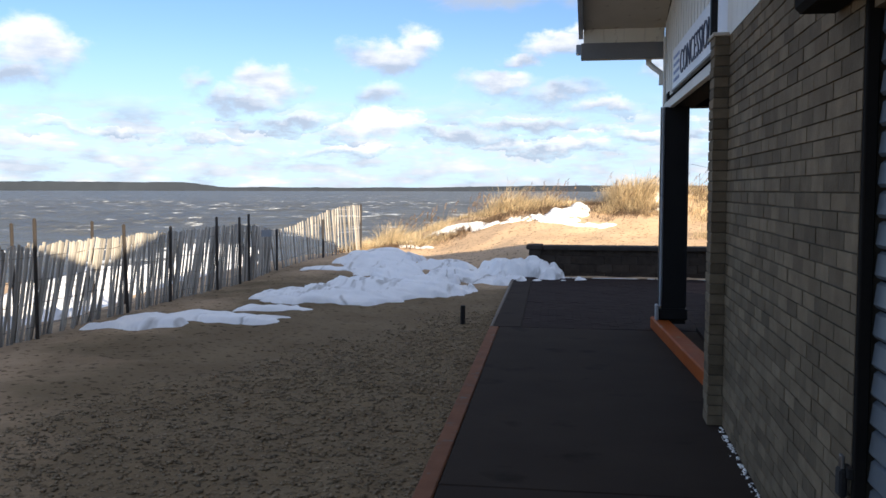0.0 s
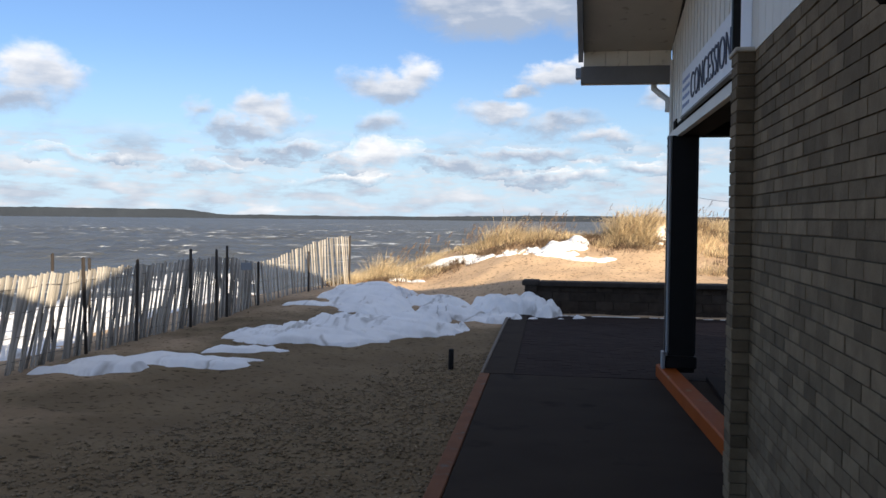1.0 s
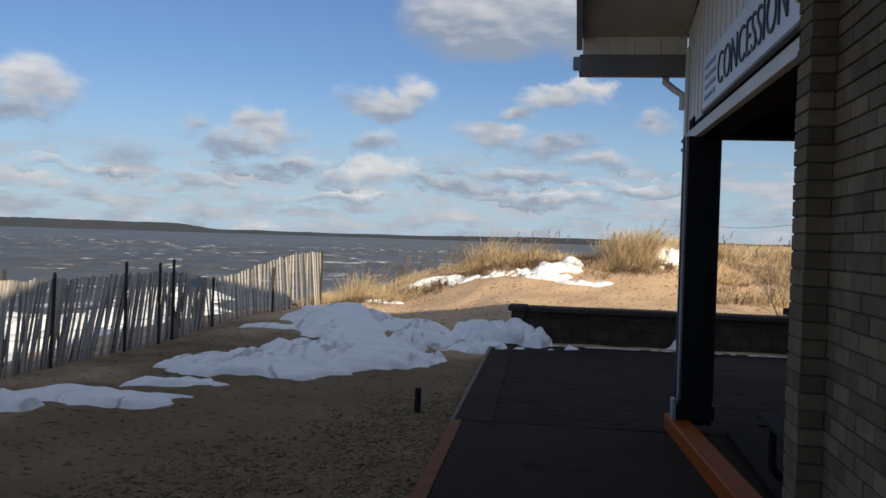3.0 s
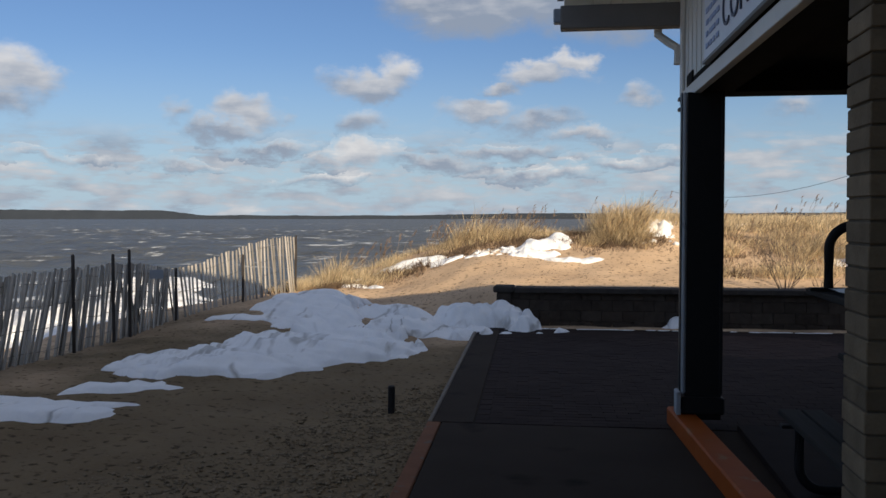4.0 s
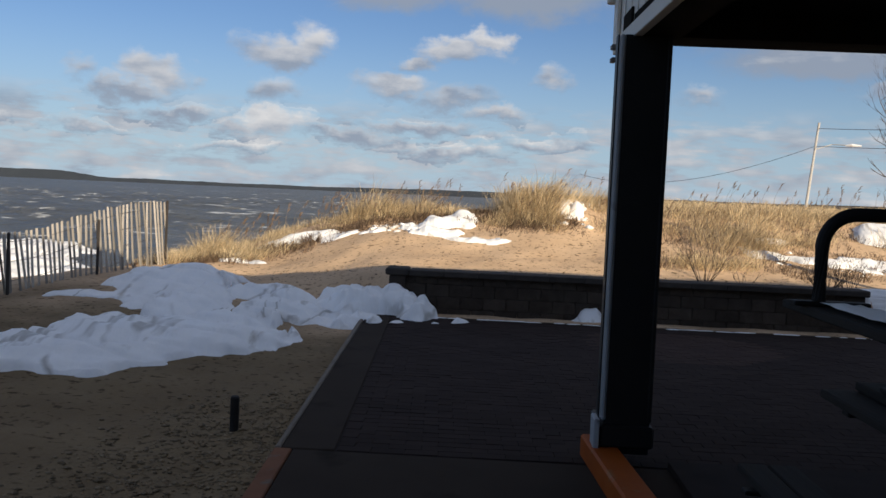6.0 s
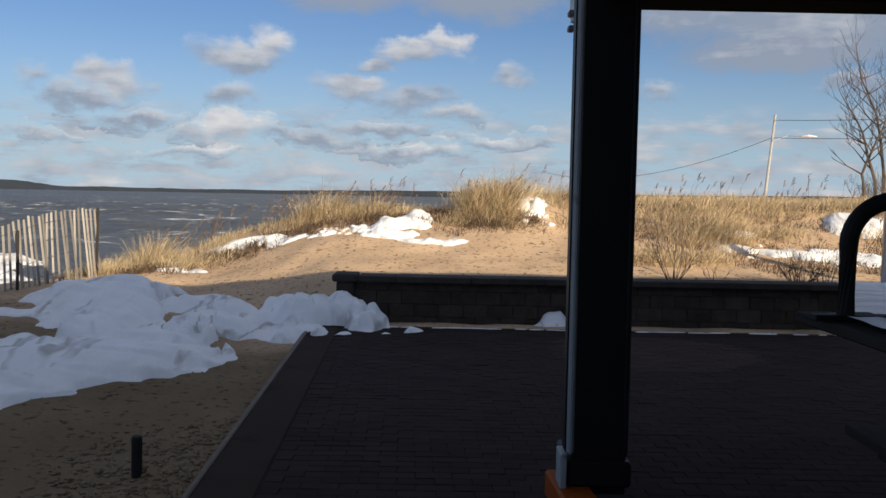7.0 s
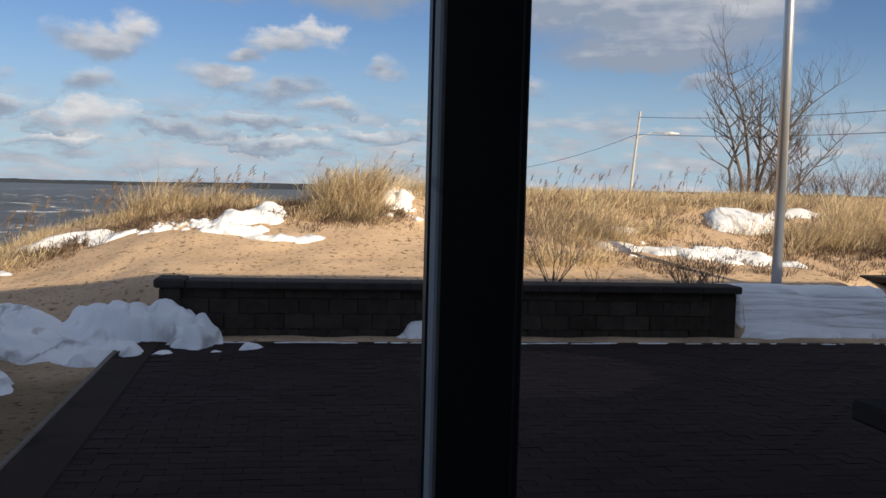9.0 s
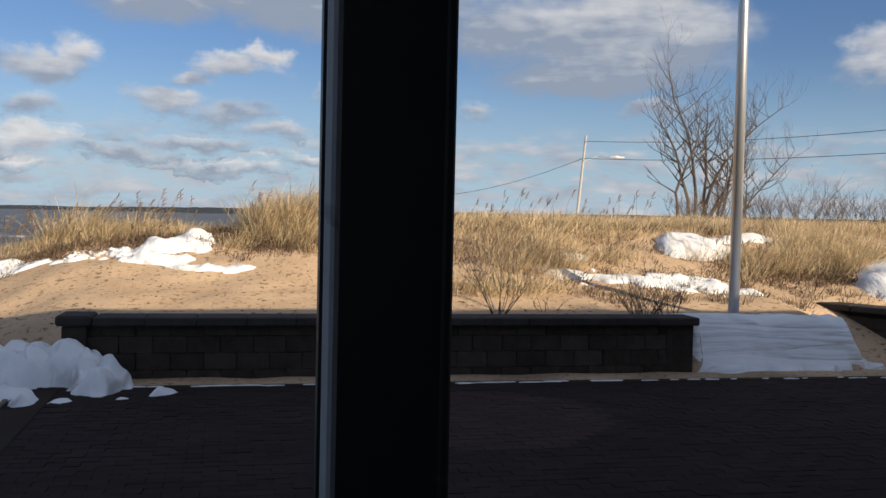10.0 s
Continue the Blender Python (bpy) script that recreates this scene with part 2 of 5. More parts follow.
def gravel_shade_tint(m):
    """Darker trodden gravelly ground beside the walk, ragged-edged; the tint also paints in the building's shade."""
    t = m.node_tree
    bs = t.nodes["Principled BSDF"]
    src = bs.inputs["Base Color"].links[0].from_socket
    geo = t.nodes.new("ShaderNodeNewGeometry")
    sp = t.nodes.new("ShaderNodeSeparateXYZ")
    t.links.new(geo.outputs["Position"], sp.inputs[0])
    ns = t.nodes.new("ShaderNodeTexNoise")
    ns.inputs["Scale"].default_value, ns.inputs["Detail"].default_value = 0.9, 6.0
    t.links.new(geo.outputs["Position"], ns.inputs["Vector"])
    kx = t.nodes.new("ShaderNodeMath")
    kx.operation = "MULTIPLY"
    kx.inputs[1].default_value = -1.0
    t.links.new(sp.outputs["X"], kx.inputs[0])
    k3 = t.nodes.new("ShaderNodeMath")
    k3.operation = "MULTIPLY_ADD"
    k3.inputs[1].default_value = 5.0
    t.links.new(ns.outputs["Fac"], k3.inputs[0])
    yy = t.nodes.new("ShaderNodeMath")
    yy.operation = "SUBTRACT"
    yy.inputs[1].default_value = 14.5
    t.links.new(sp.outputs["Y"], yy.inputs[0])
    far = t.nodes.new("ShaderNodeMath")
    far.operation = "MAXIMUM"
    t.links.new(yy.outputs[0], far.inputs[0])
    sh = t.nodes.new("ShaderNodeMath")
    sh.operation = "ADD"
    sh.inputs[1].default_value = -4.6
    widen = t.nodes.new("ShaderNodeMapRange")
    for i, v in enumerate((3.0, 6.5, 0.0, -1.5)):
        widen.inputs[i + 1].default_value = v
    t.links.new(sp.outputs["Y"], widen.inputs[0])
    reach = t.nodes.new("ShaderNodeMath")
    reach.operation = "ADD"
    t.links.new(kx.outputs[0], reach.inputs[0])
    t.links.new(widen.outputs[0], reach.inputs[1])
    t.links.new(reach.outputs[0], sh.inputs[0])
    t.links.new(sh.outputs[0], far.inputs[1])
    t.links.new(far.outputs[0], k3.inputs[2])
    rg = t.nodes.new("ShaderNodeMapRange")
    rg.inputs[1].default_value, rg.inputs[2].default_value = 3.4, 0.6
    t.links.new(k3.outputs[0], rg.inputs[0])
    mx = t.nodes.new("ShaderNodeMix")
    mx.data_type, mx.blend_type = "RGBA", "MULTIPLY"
    # multiplier: gravel colour plus extra darkening painted in for the shaded sand
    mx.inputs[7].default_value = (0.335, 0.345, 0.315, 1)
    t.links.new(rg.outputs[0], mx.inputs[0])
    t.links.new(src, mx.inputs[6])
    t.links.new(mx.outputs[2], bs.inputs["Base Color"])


gravel_shade_tint(M["sand"])
M["clod"] = material("clod", (0.17, 0.13, 0.085), (0.28, 0.215, 0.14), 0.95, 4.0, 0.3, 40.0, vary=0.3, island=True, coords="World", spec=0.1)
M["snow"] = material("snow", (0.86, 0.86, 0.85), (0.98, 0.97, 0.95), 0.55, 3.0, 0.35, 26.0, c=(0.50, 0.46, 0.40), spots=-0.03, coords="World", dist=0.04, spot_scale=2.6, stretch=(1.7, 0.55, 1))


def wind_ridges(m, turn, scale, depth, crease_dark):
    """Long wind-carved ribs that follow the lie of the drifts; crevice colour paints fold shade along with sand."""
    t = m.node_tree
    bs = t.nodes["Principled BSDF"]
    geo = t.nodes.new("ShaderNodeNewGeometry")
    mp = t.nodes.new("ShaderNodeMapping")
    mp.inputs["Rotation"].default_value = (0, 0, radians(turn))
    mp.inputs["Scale"].default_value = scale
    t.links.new(geo.outputs["Position"], mp.inputs[0])
    rib = t.nodes.new("ShaderNodeTexNoise")
    rib.inputs["Scale"].default_value, rib.inputs["Detail"].default_value, rib.inputs["Roughness"].default_value = 0.62, 4.0, 0.45
    rib.inputs["Distortion"].default_value = 0.6
    t.links.new(mp.outputs[0], rib.inputs["Vector"])
    fold = t.nodes.new("ShaderNodeMath")
    fold.operation = "SUBTRACT"
    fold.inputs[1].default_value = 0.5
    t.links.new(rib.outputs["Fac"], fold.inputs[0])
    crease = t.nodes.new("ShaderNodeMath")
    crease.operation = "ABSOLUTE"
    t.links.new(fold.outputs[0], crease.inputs[0])
    bp = t.nodes.new("ShaderNodeBump")
    bp.inputs["Strength"].default_value, bp.inputs["Distance"].default_value = 0.8, depth
    t.links.new(crease.outputs[0], bp.inputs["Height"])
    old = bs.inputs["Normal"].links[0].from_node
    t.links.new(bp.outputs[0], old.inputs["Normal"])
    crease_noise = t.nodes.new("ShaderNodeTexNoise")
    crease_noise.inputs["Scale"].default_value, crease_noise.inputs["Detail"].default_value = 1.1, 3.0
    t.links.new(geo.outputs["Position"], crease_noise.inputs["Vector"])
    broken = t.nodes.new("ShaderNodeMapRange")
    broken.inputs[1].default_value, broken.inputs[2].default_value = 0.47, 0.58
    t.links.new(crease_noise.outputs["Fac"], broken.inputs[0])
    line = t.nodes.new("ShaderNodeMapRange")
    line.inputs[1].default_value, line.inputs[2].default_value = 0.026, 0.004
    t.links.new(crease.outputs[0], line.inputs[0])
    cut = t.nodes.new("ShaderNodeMath")
    cut.operation = "MULTIPLY"
    t.links.new(line.outputs[0], cut.inputs[0])
    t.links.new(broken.outputs[0], cut.inputs[1])
    # crease lines darkened in colour: fold shade mixed with thawed sandy streaks
    mx = t.nodes.new("ShaderNodeMix")
    mx.data_type = "RGBA"
    mx.inputs[7].default_value = (0.36, 0.335, 0.30, 1)
    dim = t.nodes.new("ShaderNodeMath")
    dim.operation = "MULTIPLY"
    dim.inputs[1].default_value = crease_dark
    t.links.new(cut.outputs[0], dim.inputs[0])
    t.links.new(dim.outputs[0], mx.inputs[0])
    t.links.new(bs.inputs["Base Color"].links[0].from_socket, mx.inputs[6])
    t.links.new(mx.outputs[2], bs.inputs["Base Color"])


wind_ridges(M["snow"], 30, (2.3, 0.40, 1.6), 0.20, 0.7)
M["ribbed_snow"] = material("ribbed_snow", (0.84, 0.84, 0.83), (0.96, 0.95, 0.93), 0.55, 3.0, 0.3, 26.0, c=(0.42, 0.37, 0.30), spots=0.0, coords="World", dist=0.03, spot_scale=1.6, stretch=(0.5, 2, 2))
wind_ridges(M["ribbed_snow"], 4, (0.55, 2.0, 8.0), 0.16, 0.55)
M["brick"] = material("brick", (0.112, 0.086, 0.055), (0.205, 0.160, 0.105), 0.92, 9.0, 0.5, 90.0, vary=0.30, coords="World", spec=0.15)
M["brick_joined"] = material("brick_joined", (0.112, 0.086, 0.055), (0.205, 0.160, 0.105), 0.92, 9.0, 0.5, 90.0, vary=0.30, island=True, coords="World", spec=0.15)
M["mortar"] = material("mortar", (0.088, 0.071, 0.05), (0.13, 0.107, 0.08), 0.95, 12.0, 0.4, 120.0, coords="World", spec=0.1)
M["siding"] = material("siding", (0.62, 0.60, 0.54), (0.74, 0.72, 0.66), 0.6, 2.0, 0.1, 60.0, c=(0.42, 0.39, 0.33), spots=-0.05, coords="World", stretch=(1, 1, 0.3))
M["soffit"] = material("soffit", (0.42, 0.38, 0.31), (0.52, 0.48, 0.40), 0.7, 3.0, 0.1, 50.0, c=(0.25, 0.21, 0.16), spots=-0.02, coords="World")
M["frieze"] = material("frieze", (0.60, 0.55, 0.44), (0.72, 0.67, 0.56), 0.7, 3.0, 0.1, 50.0, c=(0.35, 0.30, 0.22), spots=-0.02, coords="World")
M["fascia"] = material("fascia", (0.14, 0.135, 0.13), (0.20, 0.195, 0.185), 0.6, 4.0, 0.1, 60.0, coords="World")
M["gutter"] = material("gutter", (0.20, 0.24, 0.29), (0.27, 0.31, 0.36), 0.45, 4.0, 0.05, 60.0, coords="World")
M["dark_paint"] = material("dark_paint", (0.007, 0.0072, 0.0075), (0.013, 0.013, 0.0135), 0.5, 5.0, 0.12, 70.0, c=(0.025, 0.025, 0.024), spots=-0.06, coords="World", spec=0.2)
M["grey_trim"] = material("grey_trim", (0.24, 0.26, 0.28), (0.34, 0.36, 0.38), 0.5, 5.0, 0.12, 70.0, c=(0.12, 0.12, 0.12), spots=-0.03, coords="World")
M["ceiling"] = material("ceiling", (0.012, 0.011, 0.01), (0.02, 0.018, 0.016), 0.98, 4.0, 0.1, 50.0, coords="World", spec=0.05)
M["shingle"] = material("shingle", (0.07, 0.065, 0.06), (0.12, 0.11, 0.10), 0.95, 6.0, 0.4, 80.0, coords="World")
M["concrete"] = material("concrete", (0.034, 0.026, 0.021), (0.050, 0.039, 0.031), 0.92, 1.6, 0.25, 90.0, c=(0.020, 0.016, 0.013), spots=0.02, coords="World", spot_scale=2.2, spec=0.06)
M["border"] = material("border", (0.16, 0.075, 0.045), (0.25, 0.12, 0.07), 0.9, 5.0, 0.3, 70.0, c=(0.16, 0.14, 0.12), spots=0.04, coords="World", spec=0.1)
M["edge_concrete"] = material("edge_concrete", (0.13, 0.105, 0.08), (0.19, 0.16, 0.125), 0.9, 5.0, 0.3, 70.0, c=(0.13, 0.11, 0.09), spots=0.03, coords="World")
M["orange"] = material("orange", (0.25, 0.052, 0.006), (0.34, 0.08, 0.011), 0.6, 4.0, 0.2, 60.0, c=(0.26, 0.12, 0.05), spots=0.0, coords="World", spec=0.1)
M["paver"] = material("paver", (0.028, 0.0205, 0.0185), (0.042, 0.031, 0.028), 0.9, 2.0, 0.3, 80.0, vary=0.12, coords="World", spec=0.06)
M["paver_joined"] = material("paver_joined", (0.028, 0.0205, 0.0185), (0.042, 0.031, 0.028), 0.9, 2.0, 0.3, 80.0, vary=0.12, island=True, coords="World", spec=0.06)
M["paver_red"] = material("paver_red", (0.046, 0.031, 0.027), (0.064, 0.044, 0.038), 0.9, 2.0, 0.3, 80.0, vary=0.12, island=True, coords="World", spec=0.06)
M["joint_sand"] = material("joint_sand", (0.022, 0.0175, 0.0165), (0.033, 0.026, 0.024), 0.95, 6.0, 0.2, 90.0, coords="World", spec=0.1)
M["block"] = material("block", (0.045, 0.035, 0.027), (0.08, 0.063, 0.05), 0.95, 8.0, 0.8, 45.0, vary=0.2, coords="World", dist=0.02, spec=0.15)
M["cap"] = material("cap", (0.04, 0.034, 0.03), (0.07, 0.06, 0.052), 0.9, 8.0, 0.5, 60.0, vary=0.12, coords="World", spec=0.2)
M["slat"] = material("slat", (0.22, 0.195, 0.16), (0.55, 0.505, 0.44), 0.9, 5.0, 0.4, 60.0, vary=0.42, stretch=(3, 3, 0.5))
M["steel_post"] = material("steel_post", (0.035, 0.032, 0.03), (0.07, 0.055, 0.045), 0.6, 9.0, 0.2, 60.0, metal=0.3)
M["wire"] = material("wire", (0.12, 0.11, 0.10), (0.2, 0.18, 0.16), 0.5, 9.0, 0.0, 60.0, metal=0.8)
M["black_wood"] = material("black_wood", (0.009, 0.008, 0.008), (0.018, 0.016, 0.014), 0.9, 9.0, 0.5, 60.0)
M["pipe"] = material("pipe", (0.010, 0.010, 0.010), (0.018, 0.018, 0.018), 0.6, 9.0, 0.15, 60.0, coords="World", spec=0.15)
M["plank"] = material("plank", (0.012, 0.011, 0.010), (0.024, 0.021, 0.018), 0.85, 4.0, 0.4, 40.0, vary=0.2, stretch=(6, 0.5, 6), coords="World", spec=0.2)
M["aluminium"] = material("aluminium", (0.52, 0.52, 0.52), (0.66, 0.66, 0.66), 0.38, 3.0, 0.05, 60.0, metal=0.75, coords="World")
M["shutter"] = material("shutter", (0.09, 0.11, 0.13), (0.16, 0.185, 0.21), 0.5, 3.0, 0.1, 50.0, metal=0.3, coords="World")
M["white_board"] = material("white_board", (0.66, 0.68, 0.72), (0.78, 0.79, 0.82), 0.5, 3.0, 0.05, 60.0, c=(0.5, 0.5, 0.5), spots=-0.06, coords="World")
M["lettering"] = material("lettering", (0.05, 0.055, 0.085), (0.08, 0.088, 0.13), 0.6, 5.0, 0.0, 60.0)
M["blue_print"] = material("blue_print", (0.26, 0.32, 0.50), (0.34, 0.40, 0.58), 0.6, 8.0, 0.0, 60.0)
M["grass"] = material("grass", (0.42, 0.31, 0.18), (0.80, 0.66, 0.43), 0.8, 1.2, 0.0, 20.0, vary=0.55, island=True, coords="World", spec=0.15)


def translucent(m, share):
    """Thin dry blades let some of the sun through."""
    t = m.node_tree
    bs = t.nodes["Principled BSDF"]
    tr = t.nodes.new("ShaderNodeBsdfTranslucent")
    t.links.new(bs.inputs["Base Color"].links[0].from_socket, tr.inputs[0])
    mx = t.nodes.new("ShaderNodeMixShader")
    mx.inputs[0].default_value = share
    t.links.new(bs.outputs[0], mx.inputs[1])
    t.links.new(tr.outputs[0], mx.inputs[2])
    t.links.new(mx.outputs[0], t.nodes["Material Output"].inputs[0])


translucent(M["grass"], 0.35)
M["seed"] = material("seed", (0.095, 0.062, 0.04), (0.18, 0.12, 0.072), 0.9, 4.0, 0.0, 20.0, vary=0.3, island=True, coords="World")
M["twig"] = material("twig", (0.075, 0.055, 0.042), (0.13, 0.10, 0.078), 0.9, 4.0, 0.0, 20.0, coords="World")
M["bark"] = material("bark", (0.10, 0.08, 0.065), (0.17, 0.14, 0.115), 0.9, 3.0, 0.3, 30.0, coords="World")
M["far_wood"] = material("far_wood", (0.018, 0.024, 0.034), (0.03, 0.038, 0.05), 1.0, 0.02, 0.0, 0.2, coords="World")
M["grey_pole"] = material("grey_pole", (0.42, 0.40, 0.37), (0.52, 0.50, 0.46), 0.8, 3.0, 0.1, 30.0, coords="World")
M["lamp_head"] = material("lamp_head", (0.75, 0.75, 0.74), (0.85, 0.85, 0.84), 0.4, 3.0, 0.0, 30.0)


def water_material():
    m = bpy.data.materials.new("lake_water")
    m.use_nodes = True
    t = m.node_tree
    bs = t.nodes["Principled BSDF"]
    geo = t.nodes.new("ShaderNodeNewGeometry")
    mp = t.nodes.new("ShaderNodeMapping")
    mp.inputs["Rotation"].default_value = (0, 0, radians(18))
    mp.inputs["Scale"].default_value = (0.30, 0.42, 1)
    t.links.new(geo.outputs["Position"], mp.inputs[0])
    wv = t.nodes.new("ShaderNodeTexNoise")
    wv.inputs["Scale"].default_value, wv.inputs["Detail"].default_value, wv.inputs["Roughness"].default_value = 0.8, 8.0, 0.62
    t.links.new(mp.outputs[0], wv.inputs["Vector"])
    caps = t.nodes.new("ShaderNodeTexNoise")
    caps.inputs["Scale"].default_value, caps.inputs["Detail"].default_value, caps.inputs["Roughness"].default_value = 1.0, 9.0, 0.68
    t.links.new(mp.outputs[0], caps.inputs["Vector"])
    rg = t.nodes.new("ShaderNodeMapRange")
    rg.inputs[1].default_value, rg.inputs[2].default_value = 0.645, 0.74
    hgt = t.nodes.new("ShaderNodeSeparateXYZ")
    t.links.new(geo.outputs["Position"], hgt.inputs[0])
    lift = t.nodes.new("ShaderNodeMath")
    lift.operation = "MULTIPLY_ADD"
    lift.inputs[1].default_value, lift.inputs[2].default_value = 0.45, 0.65
    t.links.new(hgt.outputs["Z"], lift.inputs[0])
    both = t.nodes.new("ShaderNodeMath")
    both.operation = "ADD"
    t.links.new(lift.outputs[0], both.inputs[0])
    t.links.new(caps.outputs["Fac"], both.inputs[1])
    t.links.new(both.outputs[0], rg.inputs[0])
    deep = t.nodes.new("ShaderNodeMix")
    deep.data_type = "RGBA"
    deep.inputs[6].default_value, deep.inputs[7].default_value = (0.03, 0.036, 0.038, 1), (0.15, 0.148, 0.128, 1)
    t.links.new(wv.outputs["Fac"], deep.inputs[0])
    foam = t.nodes.new("ShaderNodeMix")
    foam.data_type = "RGBA"
    foam.inputs[7].default_value = (0.78, 0.80, 0.80, 1)
    t.links.new(rg.outputs[0], foam.inputs[0])
    t.links.new(deep.outputs[2], foam.inputs[6])
    t.links.new(foam.outputs[2], bs.inputs["Base Color"])
    rough = t.nodes.new("ShaderNodeMapRange")
    rough.inputs[3].default_value, rough.inputs[4].default_value = 0.42, 0.9
    t.links.new(rg.outputs[0], rough.inputs[0])
    t.links.new(rough.outputs[0], bs.inputs["Roughness"])
    bp = t.nodes.new("ShaderNodeBump")
    bp.inputs["Strength"].default_value, bp.inputs["Distance"].default_value = 1.0, 1.6
    t.links.new(wv.outputs["Fac"], bp.inputs["Height"])
    t.links.new(bp.outputs[0], bs.inputs["Normal"])
    return m


M["water"] = water_material()


# ---- building helpers ----
def mesh_of(bm, name, mat):
    me = bpy.data.meshes.new(name)
    bm.to_mesh(me)
    bm.free()
    me.materials.append(M[mat])
    return me


def thing(name, bm=None, mat=None, label="", category="", group="", kind="", at=None):
    ob = new(name, mesh_of(bm, name, mat) if bm else None)
    if at is not None:
        ob.matrix_world = at
    return tagged(ob, label, category, group, kind)


def part(name, bm, mat, parent, label="", data=None, m=None):
    ob = new(name, data or mesh_of(bm, name, mat))
    ob.parent = parent
    if m is not None:
        ob.matrix_basis = m
    return tagged(ob, label) if label else ob


def box(bm, x0, x1, y0, y1, z0, z1, bevel=0.0):
    m = Matrix.LocRotScale(((x0 + x1) / 2, (y0 + y1) / 2, (z0 + z1) / 2), None, (x1 - x0, y1 - y0, z1 - z0))
    r = bmesh.ops.create_cube(bm, size=1, matrix=m)
    if bevel:
        es = list({e for v in r["verts"] for e in v.link_edges})
        bmesh.ops.bevel(bm, geom=es, offset=bevel, segments=1, affect="EDGES")
    return bm


def bx(*a, bevel=0.0):
    return box(bmesh.new(), *a, bevel=bevel)


def tube(bm, pts, radii, sides=8):
    """A tapered tube along a line of points."""
    rings = []
    n = len(pts)
    for i, p in enumerate(pts):
        d = (Vector(pts[min(i + 1, n - 1)]) - Vector(pts[max(i - 1, 0)])).normalized()
        q = d.to_track_quat("Z", "Y")
        r = radii[i] if isinstance(radii, (list, tuple)) else radii
        rings.append([bm.verts.new(Vector(p) + q @ Vector((r * math.cos(2 * math.pi * k / sides), r * math.sin(2 * math.pi * k / sides), 0))) for k in range(sides)])
    for a, b in zip(rings, rings[1:]):
        for k in range(sides):
            bm.faces.new((a[k], a[(k + 1) % sides], b[(k + 1) % sides], b[k]))
    bm.faces.new(rings[0][::-1])
    bm.faces.new(rings[-1])
    return bm


def smooth_faces(me):
    me.polygons.foreach_set("use_smooth", [True] * len(me.polygons))


def sm(t):
    t = min(1.0, max(0.0, t))
    return t * t * (3 - 2 * t)


def n3(x, y, s, o=0.0):
    return noise.noise(Vector((x * s + o, y * s - o, o)))


# ---- the lie of the land ----
def edge_x(y):
    """The seaward edge of the walk."""
    return -0.56 - 0.0437 * y


def crest(x):
    return -0.9 + 2.05 * sm((x + 9) / 8.0) + 0.26 * sm((x - 2.2) / 2.5)


def ground_z(x, y):
    b = -0.075 + 0.075 * sm((-1.4 - x) / 3.0) + 0.07 * math.exp(-((x + 4.7) / 1.3) ** 2) * sm((y - 3) / 5)
    b += 0.15 * sm((y - 12.5) / 3.5) * sm((-1.2 - x) / 1.5)
    if x < -5.6:
        b -= 0.10 * (-5.6 - x) + 0.15 * sm((-5.6 - x) / 3)
    inner = sm((x + 1.0) / 0.12)
    wide = sm((x + 3.6) / 2.7)
    front = 16.6 + (15.5 - 16.6) * wide
    if x < 5.35:
        behind = b + (0.43 - b) * wide * sm((y - 15.2) / 0.9)
        low = behind + (b + (0.43 - b) * sm((y - 15.12) / 0.16) - behind) * inner
    else:
        g = sm((x - 7.15) / 0.6)
        low = b + 0.5 * sm((y - 15.05 - .5 * g) / (.5 + .9 * g)) * (1 - .55 * g * (1 - sm((y - 16.2) / 1.4)))
    if y > front:
        s = sm((y - front) / (21.0 - front)) 
        low = low + (crest(x) - low) * s
    low += 0.36 * math.exp(-((x - 1.7) ** 2) / 2.2 - ((y - 20.3) ** 2) / 1.5)
    low -= 0.12 * math.exp(-((x - 7.5) ** 2) / 6.0 - ((y - 18.0) ** 2) / 1.5)
    if y > 22:
        gone = sm((0.32 * (y - 22) - 3.0 - x) / 10.0 + 0.25 * sm((y - 22) / 30))
        low = low * (1 - gone) - 2.4 * gone
    if x < -12:
        low -= 0.05 * (-12 - x)
    w = sm((y - 15.5) / 2)
    low += w * (0.05 * n3(x, y, 0.9, 3.1) + 0.03 * n3(x, y, 2.3, 7.7))
    if y < 15 and x < 12.3:
        near = sm((edge_x(y) - x) / 0.35)
        low += near * (0.022 * n3(x, y, 3.1, 1.3) + 0.014 * n3(x, y, 7.0, 4.4) + 0.02 * n3(x, y, 0.8, 9.0))
        if x > edge_x(y):
            low = -0.09 if y < 14.6 else 0.0 + 0.02 * n3(x, y, 2, 5)
    return max(low, -3.0)


def axis(core0, core1, step, far0, far1):
    v = list(np.arange(core0, core1 + 1e-6, step))
    s, x = step, core1
    while x < far1:
        s *= 1.22
        x += s
        v.append(min(x, far1))
    s, x = step, core0
    while x > far0:
        s *= 1.22
        x -= s
        v.insert(0, max(x, far0))
    return v


def sheet(name, xs, ys, f, mat, keep=None):
    verts, idx, faces = [], {}, []
    for j, y in enumerate(ys):
        for i, x in enumerate(xs):
            verts.append((x, y, f(x, y)))
    w = len(xs)
    for j in range(len(ys) - 1):
        for i in range(w - 1):
            q = (j * w + i, j * w + i + 1, (j + 1) * w + i + 1, (j + 1) * w + i)
            if keep is None or keep(q):
                faces.append(q)
    me = bpy.data.meshes.new(name)
    me.from_pydata(verts, [], faces)
    me.materials.append(M[mat])
    smooth_faces(me)
    return me


